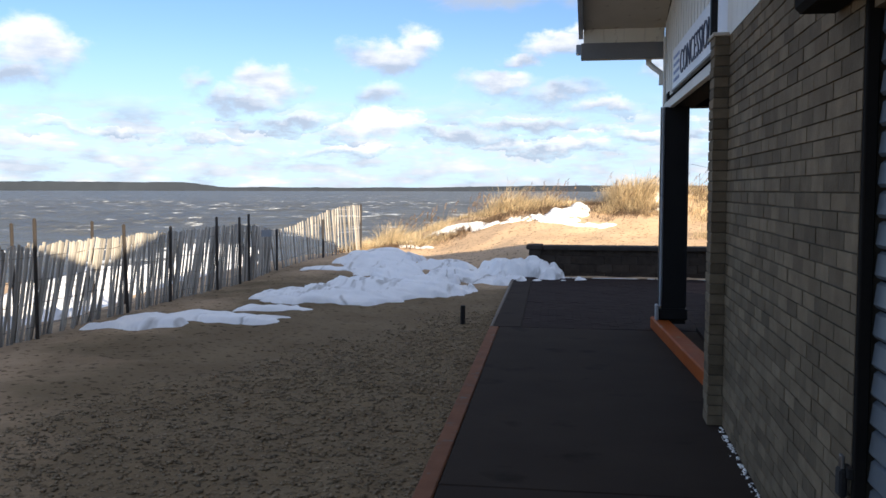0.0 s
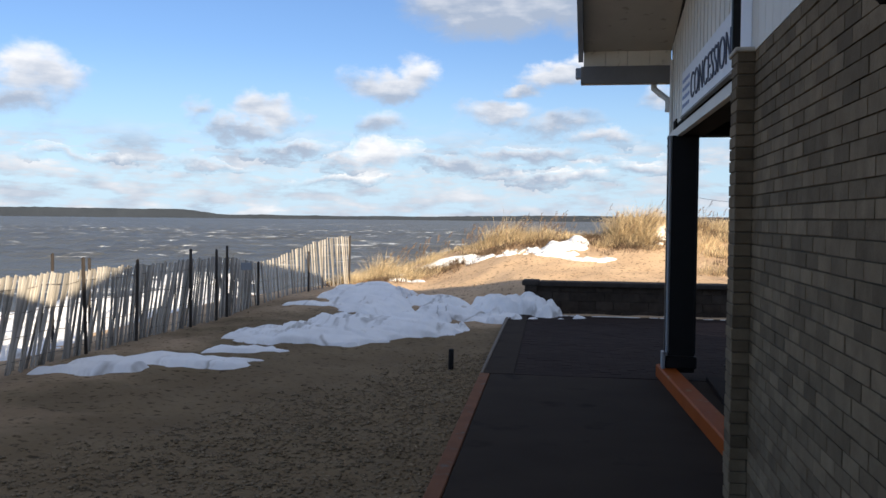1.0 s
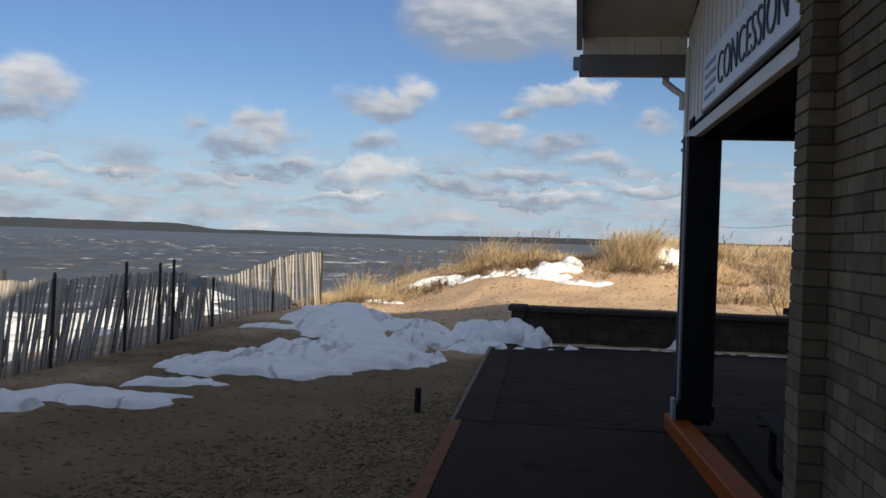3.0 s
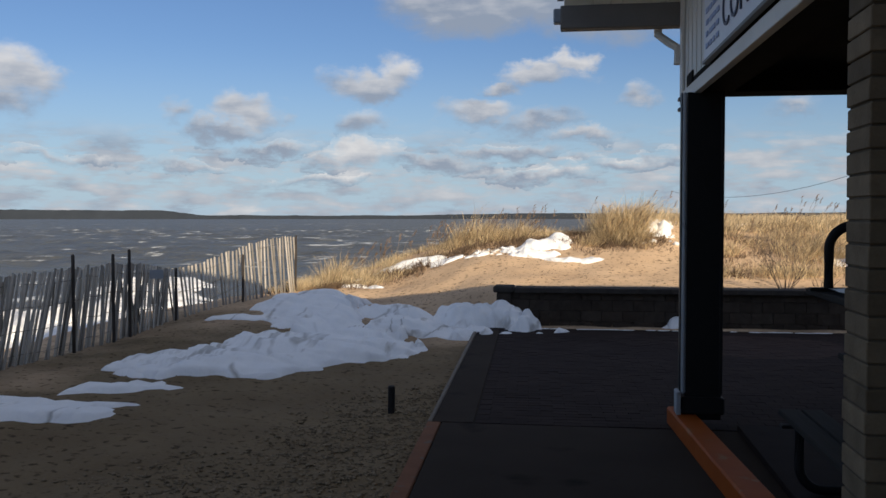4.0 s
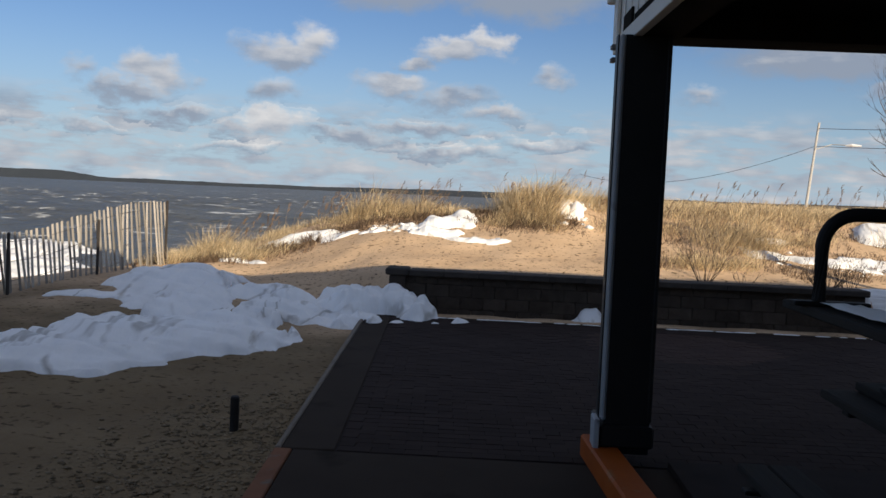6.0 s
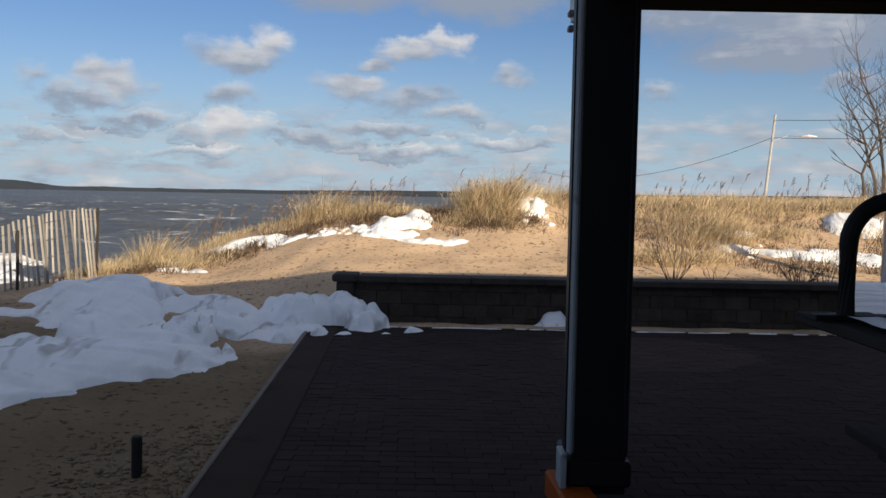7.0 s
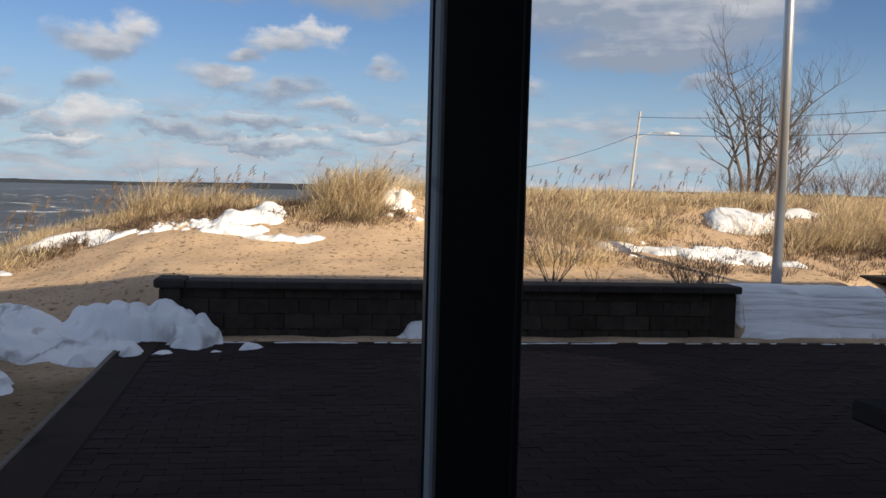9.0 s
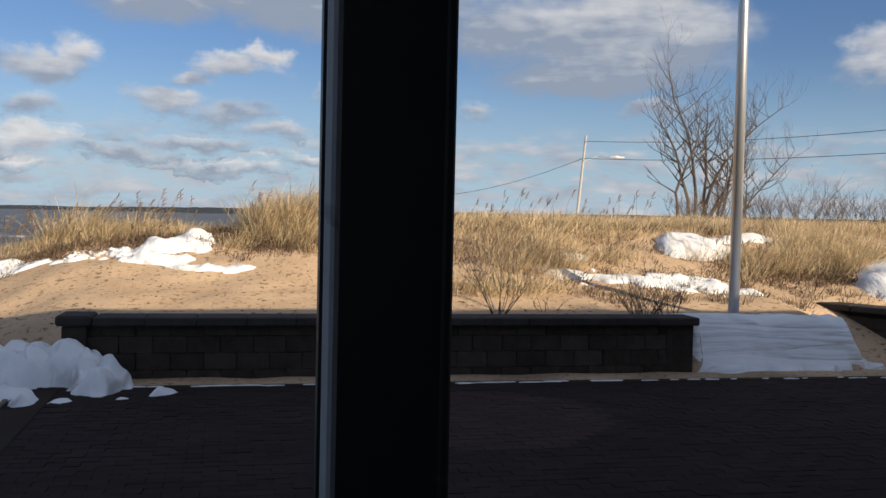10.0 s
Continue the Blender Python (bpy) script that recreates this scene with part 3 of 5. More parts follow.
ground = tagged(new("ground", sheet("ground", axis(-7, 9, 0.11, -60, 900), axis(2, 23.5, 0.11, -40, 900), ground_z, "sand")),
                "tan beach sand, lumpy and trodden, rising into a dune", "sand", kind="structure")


def lake_z(x, y):
    if abs(x) > 420 or y > 520:
        return -1.45
    u, v = 0.95 * x - 0.31 * y, 0.31 * x + 0.95 * y
    k = 1 - abs(n3(u * 0.35, v, 0.16, 2.0)) * 2.0
    return -1.55 + 0.34 * k * abs(k) + 0.16 * n3(u * 0.5, v, 0.42, 5.0)


lake = tagged(new("lake", sheet("lake", axis(-130, 30, 0.8, -3400, 3400), axis(10, 210, 0.8, -300, 3400), lake_z, "water")),
              "choppy grey lake water with white wave crests", "lake", kind="structure")


def far_shore():
    bm = bmesh.new()
    prev = None
    for i in range(420):
        a = radians(-75 + i * 0.33)
        d = 2700
        az_d = math.degrees(a)
        h = 9 + 15 * sm((-22.5 - az_d) / 3) + 7 * sm((az_d + 12) / 10) + 5 * sm((az_d - 12) / 12) + 2.2 * noise.noise(Vector((i * 0.13, 0, 0))) + 1.3 * noise.noise(Vector((i * 0.9, 4, 0)))
        c = Vector((math.sin(a), math.cos(a), 0))
        ring = [bm.verts.new(c * d + Vector((0, 0, -3))), bm.verts.new(c * (d + 10) + Vector((0, 0, h))), bm.verts.new(c * (d + 200) + Vector((0, 0, h + 1))), bm.verts.new(c * (d + 260) + Vector((0, 0, -3)))]
        if prev:
            for k in range(3):
                bm.faces.new((prev[k], ring[k], ring[k + 1], prev[k + 1]))
        prev = ring
    return thing("far_shore", bm, "far_wood", "dark wooded hills on the far side of the lake", "hills", kind="structure")


far_shore()

# ---- snow ----
def drift(name, lobes, label, step=0.07, amp=0.05, freq=1.1, seed=0.0, rough=0.02, lift=0.0, warp=1.0, chunk=0.0, groove=0.0, torn_at=0.0, crinkle=1.0, scarps=(), base=None, mat="snow"):
    """A snow drift draped on the ground: lobes of (x, y, half length, half width, turn, height)."""
    x0 = min(l[0] - max(l[2], l[3]) for l in lobes) - 0.3
    x1 = max(l[0] + max(l[2], l[3]) for l in lobes) + 0.3
    y0 = min(l[1] - max(l[2], l[3]) for l in lobes) - 0.3
    y1 = max(l[1] + max(l[2], l[3]) for l in lobes) + 0.3
    thick = {}

    def f(x, y):
        t = -1.0
        wx = x + warp * (0.22 * n3(x, y, 1.4, seed + 1) + 0.13 * n3(x, y, 4.1, seed + 5))
        wy = y + warp * (0.22 * n3(x, y, 1.4, seed + 2) + 0.13 * n3(x, y, 4.1, seed + 6))
        for cx, cy, a, b, turn, h in lobes:
            c, s = math.cos(radians(turn)), math.sin(radians(turn))
            u, v = ((wx - cx) * c + (wy - cy) * s) / a, (-(wx - cx) * s + (wy - cy) * c) / b
            d = u * u + v * v
            t = max(t, min(.045, h * .5) * min(1, (1 - d) / .10) + max(h * .5, h - .045) * sm((1 - d) * 1.1) if d < 1 else -0.6 * (d - 1))
        if t > 0:
            k = min(1, t / 0.05)
            fold = abs(n3(x * 0.5 - y * 0.25, y * 1.1 + x * 0.3, 1.5, seed + 8))
            t += k * (amp * n3(x, y, freq, seed + 3) + rough * n3(x * 0.6 + y * 0.8, y * 0.35, 5.0, seed + 4) - 0.9 * amp * max(0, 0.16 - fold) / 0.16)
            if chunk:
                dist = noise.voronoi(Vector((x * 3.2 + seed, y * 3.2, seed)))[0]
                cell = noise.voronoi(Vector((x * 3.2 + seed, y * 3.2, seed)))[1][0]
                tilt = noise.noise(cell * 7.1) * (x * 3.2 + seed - cell.x) + noise.noise(cell * 5.3) * (y * 3.2 - cell.y)
                t += k * chunk * (.8 * min(1.0, (dist[1] - dist[0]) * 4.0) - .5 + 1.5 * noise.noise(cell * 3.7) + 1.3 * tilt)
            crease = noise.ridged_multi_fractal(Vector((x * .55 + seed, y * 1.3, 0)), 1.0, 2.1, 3, 1.0, 2.0)
            t += k * groove * (crease - 1.1)
            bend = x * .42 + y * .9 + .5 * n3(x, y, .5, seed + 15)
            gully = max(0.0, 1 - abs(math.sin(bend * 2.3)) / .13) * max(0.0, n3(x, y, .55, seed + 17) + .25)
            t -= k * groove * 1.8 * gully
            torn = torn_at > 0 and gully > torn_at
            r1 = 1 - min(1.0, abs(noise.noise(Vector((x * .9 + y * .5 + seed, y * 1.5 - x * 1.1, seed)))) * 3.2)
            r2 = 1 - min(1.0, abs(noise.noise(Vector((x * 2.6 + y + seed, y * 3.4 - x * 2.0, seed + 4)))) * 2.6)
            t += crinkle * k * (.050 * r1 * r1 + .022 * r2 - .022) * min(1.0, .35 + 2.5 * groove / .06) * (1.0 if groove else .3)
            for xa, ya, xb, yb, rise, trench in scarps:
                sx, sy = xb - xa, yb - ya
                length = math.hypot(sx, sy)
                u = ((x - xa) * sx + (y - ya) * sy) / length ** 2
                if 0 < u < 1:
                    dd = ((x - xa) * sy - (y - ya) * sx) / length + .16 * n3(x, y, 1.5, 21) + .05 * n3(x, y, 5, 22)
                    keep_w = math.sin(math.pi * u) ** .5
                    t += rise * keep_w * (sm(dd / .09 + .5) - .5) * math.exp(-abs(dd) / .5)
                    torn = torn or -trench * keep_w * (.5 + n3(x, y, 2.2, 23)) * 1.6 < dd < 0
            t = -.02 if torn else max(t, 0.004)
        thick[len(thick)] = t
        return (ground_z(x, y) if base is None else base) + max(t, -0.05) + 0.012 + lift

    xs, ys = list(np.arange(x0, x1, step)), list(np.arange(y0, y1, step))
    me = sheet(name, xs, ys, f, mat, keep=lambda q: sum(thick[k] > 0 for k in q) >= 1)
    bm = bmesh.new()
    bm.from_mesh(me)
    bmesh.ops.delete(bm, geom=[v for v in bm.verts if not v.link_faces], context="VERTS")
    seen, patches = set(), []
    for f0 in bm.faces:
        if f0 in seen:
            continue
        seen.add(f0)
        heap, patch = [f0], []
        while heap:
            g = heap.pop()
            patch.append(g)
            for v in g.verts:
                for h in v.link_faces:
                    if h not in seen:
                        seen.add(h)
                        heap.append(h)
        patches.append(patch)
    for patch in patches:
        if len(patch) < 14 and len(patches) > 1:
            continue
        index, V, Q = {}, [], []
        for g in patch:
            for v in g.verts:
                if v not in index:
                    index[v] = len(V)
                    V.append(v.co.copy())
            Q.append([index[v] for v in g.verts])
        piece = bpy.data.meshes.new(name)
        piece.from_pydata(V, [], Q)
        piece.materials.append(M[mat])
        smooth_faces(piece)
        tagged(new(name, piece), label, "snow", "snow drifts")
    bm.free()
    bpy.data.meshes.remove(me)


SCARPS = [(-4.0, 10.9, -3.1, 15.3, .16, .20), (-3.45, 16.0, -1.75, 12.7, -.20, .12), (-3.9, 9.9, -2.5, 12.0, .10, .10)]
drift("snow_drift", [(-3.55, 10.85, 1.2, .72, 42, .09), (-2.75, 12.25, 1.35, .92, 36, .17), (-2.5, 13.2, .8, .55, 70, .15)],
      "wide wind-packed white snow sheet with folds lying on the sand", seed=1.0, amp=0.045, freq=.7, rough=.004, groove=.03, step=.035, crinkle=.35, scarps=SCARPS)
drift("snow_drift", [(-3.55, 14.6, 1.5, .72, 108, .16), (-3.9, 15.6, 1.05, .6, 60, .20), (-4.35, 14.15, .65, .2, 12, .05)],
      "upper fold of the white snow sheet near the fence end", seed=2.0, amp=0.05, freq=.8, rough=.004, groove=.03, step=.035, crinkle=.35, scarps=SCARPS)
drift("snow_drift", [(-1.95, 14.3, .75, .6, 10, .15), (-2.45, 15.1, .6, .5, 0, .20), (-1.35, 15.3, .6, .4, 0, .20)],
      "hollowed snow drift between the sand and the wall's end", seed=4.0, amp=0.07, freq=1.4, rough=0.01, chunk=.02, groove=.03, step=.04, crinkle=.5, torn_at=.3)
drift("snow_drift", [(-1.15, 14.85, .75, .5, 0, .31), (-.72, 14.6, .36, .3, 0, .26), (-.35, 14.2, .75, .2, 8, .05), (-1.1, 14.05, .5, .3, 20, .12)],
      "lumpy heaped snow against the end of the low block wall", seed=6.0, amp=0.05, freq=2.6, rough=0.015, step=0.03, chunk=.09, groove=.02, crinkle=.6)
drift("snow_drift", [(1.62, 14.85, .2, .18, 0, .16)], "small snow heap at the foot of the wall", seed=7.0, amp=0.08, freq=5, step=0.04)
drift("snow_drift", [(-4.8, 7.5, .5, .3, 15, .09), (-4.15, 8.15, .75, .28, 22, .05), (-3.85, 8.6, .5, .1, 16, .03)], "thin melting snow patch on trodden sand", seed=8.0)
drift("snow_drift", [(-3.8, 9.3, .45, .14, 40, .05), (-4.1, 10.1, .4, .12, 120, .04)], "dirty crust of snow mixed with sand", seed=9.0)
drift("snow_drift", [(-2.85, 19.2, .6, .36, -8, .08), (-2.2, 18.85, .34, .2, 20, .06), (-3.3, 19.1, .5, .18, 0, .05)], "sunlit snow patch on the face of the dune", seed=11.0, groove=.03, step=.05)
drift("snow_drift", [(-0.45, 19.25, .6, .26, 32, .06), (-.02, 19.5, .2, .42, 0, .07), (.12, 18.3, .72, .15, -6, .05), (-.5, 18.6, .52, .24, 12, .05), (-1.0, 18.95, .2, .14, 0, .04)], "sunlit snow patch below the dune grass", seed=12.0, groove=.03, chunk=.03, step=.05)
drift("snow_drift", [(-3.95, 18.7, .3, .1, 12, .04), (-1.5, 18.75, .28, .08, 10, .03)], "ragged tongues of snow between the grass tufts", seed=21.0, chunk=.03, step=.04)
drift("snow_drift", [(-3.6, 18.1, .5, .12, -5, .04)], "narrow streak of snow on sand", seed=13.0)
drift("snow_drift", [(1.85, 19.9, .32, .5, 0, .12), (2.2, 20.9, .6, .25, 0, .10)], "broken snow crust beside the tall grass clump", seed=14.0, amp=0.06, freq=5, chunk=.12, step=.035)
drift("snow_drift", [(3.7, 22.2, .7, .35, 0, .10)], "snow patch on the top of the dune", seed=15.0)
drift("snow_drift", [(5.0, 17.85, .6, .14, -14, .04), (5.75, 17.6, .7, .3, -8, .05), (6.5, 17.8, .55, .28, -12, .05), (5.0, 18.6, .5, .16, 12, .04), (6.9, 17.5, .4, .12, -30, .03)], "sunlit snow lying among beach grass", seed=16.0, groove=.03, step=.05)
drift("snow_drift", [(7.25, 19.25, .62, .42, -5, .15), (8.3, 19.7, .7, .2, 6, .06)], "rounded snow bank in the dune meadow", seed=17.0)
drift("snow_drift", [(5.75, 15.45, .62, .5, 0, .10), (6.45, 15.55, .9, .55, -4, .09), (7.2, 15.6, .5, .45, -12, .10)], "wind-ribbed grey-white snow drift beside the wall's end", seed=18.0, rough=0.01, groove=.02, step=.04, crinkle=.4, mat="ribbed_snow")
drift("snow_drift", [(10.4, 17.6, 1.7, 1.2, 20, .25), (9.3, 17.3, .7, .5, -60, .2)], "wide snow field behind the far wall", seed=20.0, step=0.12)
drift("shelf_ice", [(-9.0, 9.0, 2.0, 4.5, 0, .35), (-9.5, 16.0, 2.2, 3.5, 0, .3), (-8.8, 3.0, 1.8, 3.0, 0, .3)], "broken white shore ice along the beach", step=0.16, seed=22.0, amp=0.2, freq=1.5, rough=0.08)
drift("shelf_ice", [(-13.2, 29, 2.2, 6.5, 22, .3), (-11.0, 22, 1.6, 4.5, 15, .25), (-17.5, 38, 2.5, 6, 25, .25)], "broken white shore ice and surf at the water's edge", step=0.2, seed=23.0, amp=0.2, freq=1.2, rough=0.08, base=-1.38)
for i in range(34):
    drift("snow_drift", [(-.3 + i * 0.26 + random.uniform(-.1, .1), 14.53 + random.uniform(-.025, .02), random.uniform(.04, .17), random.uniform(.010, .02), random.uniform(-4, 4), .007)], "thin line of snow along the foot of the wall", step=0.022, seed=30.0 + i, amp=0.0, rough=0.0, lift=.085, warp=.03)

rim = random.Random(77)
for i in range(4):
    bm = bmesh.new()
    y = 2.35 + i * .5
    while y < 2.35 + (i + 1) * .5:
        r = rim.uniform(.003, .011) * (1.1 if i > 1 else .8)
        x = 1.078 - abs(rim.gauss(0, .014))
        ball = bmesh.ops.create_icosphere(bm, subdivisions=1, radius=r)["verts"]
        for v in ball:
            v.co = Vector((x + v.co.x * rim.uniform(.7, 1.2), y + v.co.y * rim.uniform(1.0, 1.9), .004 + v.co.z * .5))
        y += rim.uniform(.002, .02) if rim.random() < .93 else rim.uniform(.03, .09)
    smooth_faces(thing("frost_crust", bm, "snow", "thin crumbly line of frost along the brick wall's foot", "snow", kind="stuff").data)

# ---- walk and patio ----
def slab(name, corners, z0, z1, mat, label, cat):
    bm = bmesh.new()
    lo = [bm.verts.new((x, y, z0)) for x, y in corners]
    hi = [bm.verts.new((x, y, z1)) for x, y in corners]
    n = len(corners)
    bm.faces.new(lo[::-1])
    bm.faces.new(hi)
    for i in range(n):
        bm.faces.new((lo[i], lo[(i + 1) % n], hi[(i + 1) % n], hi[i]))
    bmesh.ops.bevel(bm, geom=[e for e in bm.edges if e.verts[0].co.z > z1 - 1e-4 and e.verts[1].co.z > z1 - 1e-4], offset=0.008, segments=1, affect="EDGES")
    return thing(name, bm, mat, label, cat, kind="structure")


JOINT = 8.57
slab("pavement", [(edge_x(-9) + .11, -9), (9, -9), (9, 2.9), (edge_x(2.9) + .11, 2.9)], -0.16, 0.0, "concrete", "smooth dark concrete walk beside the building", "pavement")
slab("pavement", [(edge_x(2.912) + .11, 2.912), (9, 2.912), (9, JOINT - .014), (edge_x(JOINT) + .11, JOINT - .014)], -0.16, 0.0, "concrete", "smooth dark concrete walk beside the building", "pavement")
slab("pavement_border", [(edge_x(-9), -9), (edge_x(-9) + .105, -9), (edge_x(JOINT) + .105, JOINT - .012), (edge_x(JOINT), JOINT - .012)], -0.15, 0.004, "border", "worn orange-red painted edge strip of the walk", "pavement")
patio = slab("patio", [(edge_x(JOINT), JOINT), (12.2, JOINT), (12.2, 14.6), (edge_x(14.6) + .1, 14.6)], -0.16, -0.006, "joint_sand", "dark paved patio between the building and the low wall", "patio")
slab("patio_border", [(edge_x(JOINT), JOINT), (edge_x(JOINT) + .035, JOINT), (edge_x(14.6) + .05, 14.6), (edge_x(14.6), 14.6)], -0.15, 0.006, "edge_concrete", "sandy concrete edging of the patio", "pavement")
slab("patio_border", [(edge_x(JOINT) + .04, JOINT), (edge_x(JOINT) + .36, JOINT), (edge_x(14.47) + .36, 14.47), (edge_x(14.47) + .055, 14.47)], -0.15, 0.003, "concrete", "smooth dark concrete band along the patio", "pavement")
slab("patio_border", [(edge_x(14.5) + .17, 14.48), (12.2, 14.48), (12.2, 14.62), (edge_x(14.62) + .17, 14.62)], -0.15, 0.004, "concrete", "dark concrete edging of the patio", "pavement")

# ---- the building ----
WX = 1.09          # face of the brick wall
brick_wall = thing("wall_west", bx(WX + .003, WX + .3, 1.402, 4.45, 0, 2.56), "mortar", "tan brick wall with dark raked joints", "wall", kind="structure")
pilaster = thing("pilaster", bx(.994, 1.5, 4.41, 4.612, 0, 2.56), "mortar", "square tan brick pier at the porch corner", "pier", kind="structure")
thing("wall_porch", bx(1.5, 12.0, 4.4, 4.7, 0, 2.9), "brick_joined", "brick back wall of the open porch", "wall", kind="structure")
thing("wall_rear", bx(WX + .012, WX + .3, -12, 0.45, 0, 2.56), "brick_joined", "tan brick wall past the shuttered opening", "wall", kind="structure")
thing("wall_lintel", bx(WX + .012, WX + .3, 0.45, 1.4, 2.15, 2.56), "brick_joined", "brick band above the shuttered opening", "wall", kind="structure")
thing("wall_east", bx(15.7, 16, -12, 4.4, 0, 3.0), "brick_joined", "far brick wall of the building", "wall", kind="structure")
cap = thing("pier_cap", bx(.972, 1.53, 4.385, 4.64, 2.563, 2.588, bevel=.006), "soffit", "pale weathered cap board on the brick pier", "cap", kind="trim")
# unseen end wall and inner ceiling, added to stop sun leaking through the shutter
thing("wall_south", bx(1.1, 16, -12.3, -12.0, 0, 3.2), "brick_joined", "unseen brick end wall added to close the building against sun leaks", "wall", kind="structure")
thing("ceiling_inner", bx(1.4, 15.7, -12, 4.39, 2.6, 2.7), "ceiling", "unseen inner ceiling added to close the building against sun leaks", "ceiling", kind="structure")
shutter = thing("roller_shutter", label="closed blue-grey ribbed metal roller shutter beside the brick wall", category="shutter")
for i in range(22):
    part("slat", bx(-.012, .012, .5, 1.365, -.044, .044, bevel=.011), "shutter", shutter, m=pose(1.140, 0, .05 + i * .098, 0, 7, 0))
# panel added behind the slats so no sun shows through their gaps
part("backing", bx(1.165, 1.195, .45, 1.398, 0, 2.2), "black_wood", shutter)
part("frame", bx(1.084, 1.125, 1.365, 1.400, 0, 2.2, bevel=.004), "ceiling", shutter, "black steel guide channel")
part("frame", bx(1.12, 1.2, .45, .5, 0, 2.2, bevel=.006), "ceiling", shutter, "black steel guide channel")
part("hood", bx(.93, 1.088, .45, 1.74, 2.2, 2.36, bevel=.02), "ceiling", shutter, "black shutter hood")
lockbm = bx(1.045, 1.072, 1.39, 1.45, .53, .63, bevel=.008)
box(lockbm, 1.066, 1.086, 1.375, 1.44, .60, .64, bevel=.004)
lock = part("padlock", lockbm, "black_wood", shutter, "black padlock")
lockbm = bmesh.new()
tube(lockbm, [(1.058, 1.405, .63), (1.058, 1.41, .67), (1.058, 1.43, .67), (1.058, 1.435, .63)], .007, 6)
part("shackle", lockbm, "wire", lock)

# gable end with board siding
RIDGE_Y, EAVE_Y, EAVE_Z, SLOPE = 4.0, 9.42, 3.45, 0.21


def roof_under(y):
    if y >= RIDGE_Y:
        return EAVE_Z + SLOPE * (EAVE_Y - y)
    top = EAVE_Z + SLOPE * (EAVE_Y - RIDGE_Y)
    if y >= 0.45:
        return top - 0.20 * (RIDGE_Y - y)
    return top - 0.20 * (RIDGE_Y - 0.45) + 0.26 * (0.45 - y)


SKEW = radians(1.5)
PORCH_TURN = Matrix.Translation((.98, 9.1, 0)) @ Matrix.Rotation(SKEW, 4, "Z") @ Matrix.Translation((-.98, -9.1, 0))
gable = thing("gable_wall", label="white painted vertical board siding on the gable end", category="siding", kind="structure")
bw, y = 0.2, -3.5
while y < 9.2:
    y1 = min(y + bw, 9.2)
    z0, fx = (2.567, 1.078) if y < 4.45 else (2.5, 1.03 + math.tan(SKEW) * (9.1 - y))
    bm = bmesh.new()
    v = [bm.verts.new(c) for c in ((fx, y + .003, z0), (fx, y1 - .003, z0), (fx, y1 - .003, roof_under(y1)), (fx, y + .003, roof_under(y)))]
    f = bm.faces.new(v)
    ext = bmesh.ops.extrude_face_region(bm, geom=[f])
    for g in ext["geom"]:
        if isinstance(g, bmesh.types.BMVert):
            g.co.x += 0.04
    part("board", bm, "siding", gable)
    y += bw
part("backing", bx(1.225, 1.3, -3.5, 9.2, 2.62, 3.4), "mortar", gable)
part("skirt", bx(1.015, 1.068, 4.65, 9.2, 2.47, 2.56, bevel=.004), "siding", gable, "grey-white trim board along the porch beam", m=PORCH_TURN)
part("corner_board", bx(1.012, 1.03, 9.06, 9.215, 2.5, 3.33), "siding", gable)


def roof_piece(name, ya, yb, lift, thick, x0, x1, mat, label, parent=None):
    bm = bmesh.new()
    za, zb = roof_under(ya) + lift, roof_under(yb) + lift
    lo = [bm.verts.new(c) for c in ((x0, ya, za), (x1, ya, za), (x1, yb, zb), (x0, yb, zb))]
    hi = [bm.verts.new(v.co + Vector((0, 0, thick))) for v in lo]
    bm.faces.new(lo[::-1])
    bm.faces.new(hi)
    for i in range(4):
        bm.faces.new((lo[i], lo[(i + 1) % 4], hi[(i + 1) % 4], hi[i]))
    return part(name, bm, mat, parent, label)


roof = thing("roof", label="low gabled shingle roof with boxed overhang", category="roof", kind="structure")
roof_piece("roof_slope", EAVE_Y + .02, RIDGE_Y, .05, .12, .05, 15.5, "shingle", "", roof)
roof_piece("roof_slope", RIDGE_Y, .45, .05, .12, .05, 15.5, "shingle", "", roof)
roof_piece("roof_slope", .45, -4.5, .05, .12, .05, 15.5, "shingle", "", roof)
roof_piece("roof_slope", -4.5, -9.5, .05, .12, .05, 15.5, "shingle", "", roof)
roof_piece("soffit", EAVE_Y - .1, RIDGE_Y, .0, .045, .09, 1.03, "soffit", "beige boarded soffit", roof)
roof_piece("soffit", RIDGE_Y, .45, .0, .045, .09, 1.03, "soffit", "beige boarded soffit", roof)
roof_piece("rake_board", EAVE_Y + .03, RIDGE_Y, -.06, .25, .03, .085, "gutter", "blue-grey rake board", roof)
roof_piece("rake_board", RIDGE_Y, .45, -.06, .25, .03, .085, "gutter", "blue-grey rake board", roof)
xx = .09
while xx < 1.0:
    part("frieze_board", bx(xx + .002, min(xx + .235, 1.03), EAVE_Y - .12, EAVE_Y - .09, 3.29, 3.475, bevel=.003), "frieze", roof)
    xx += .237
part("frieze_backing", bx(.09, 1.03, EAVE_Y - .088, EAVE_Y - .06, 3.29, 3.5), "soffit", roof)
part("eave_beam", bx(.06, 15.5, EAVE_Y - .14, EAVE_Y, 3.12, 3.31, bevel=.008), "fascia", roof, "dark grey eave fascia")
gut = bmesh.new()
box(gut, .0, 15.5, EAVE_Y + .003, EAVE_Y + .1, 3.2, 3.32, bevel=.01)
part("gutter", gut, "gutter", roof, "blue-grey metal gutter")
spout = thing("downspout", label="white metal downspout bent from the gutter to the porch corner", category="downspout")
bm = bmesh.new()
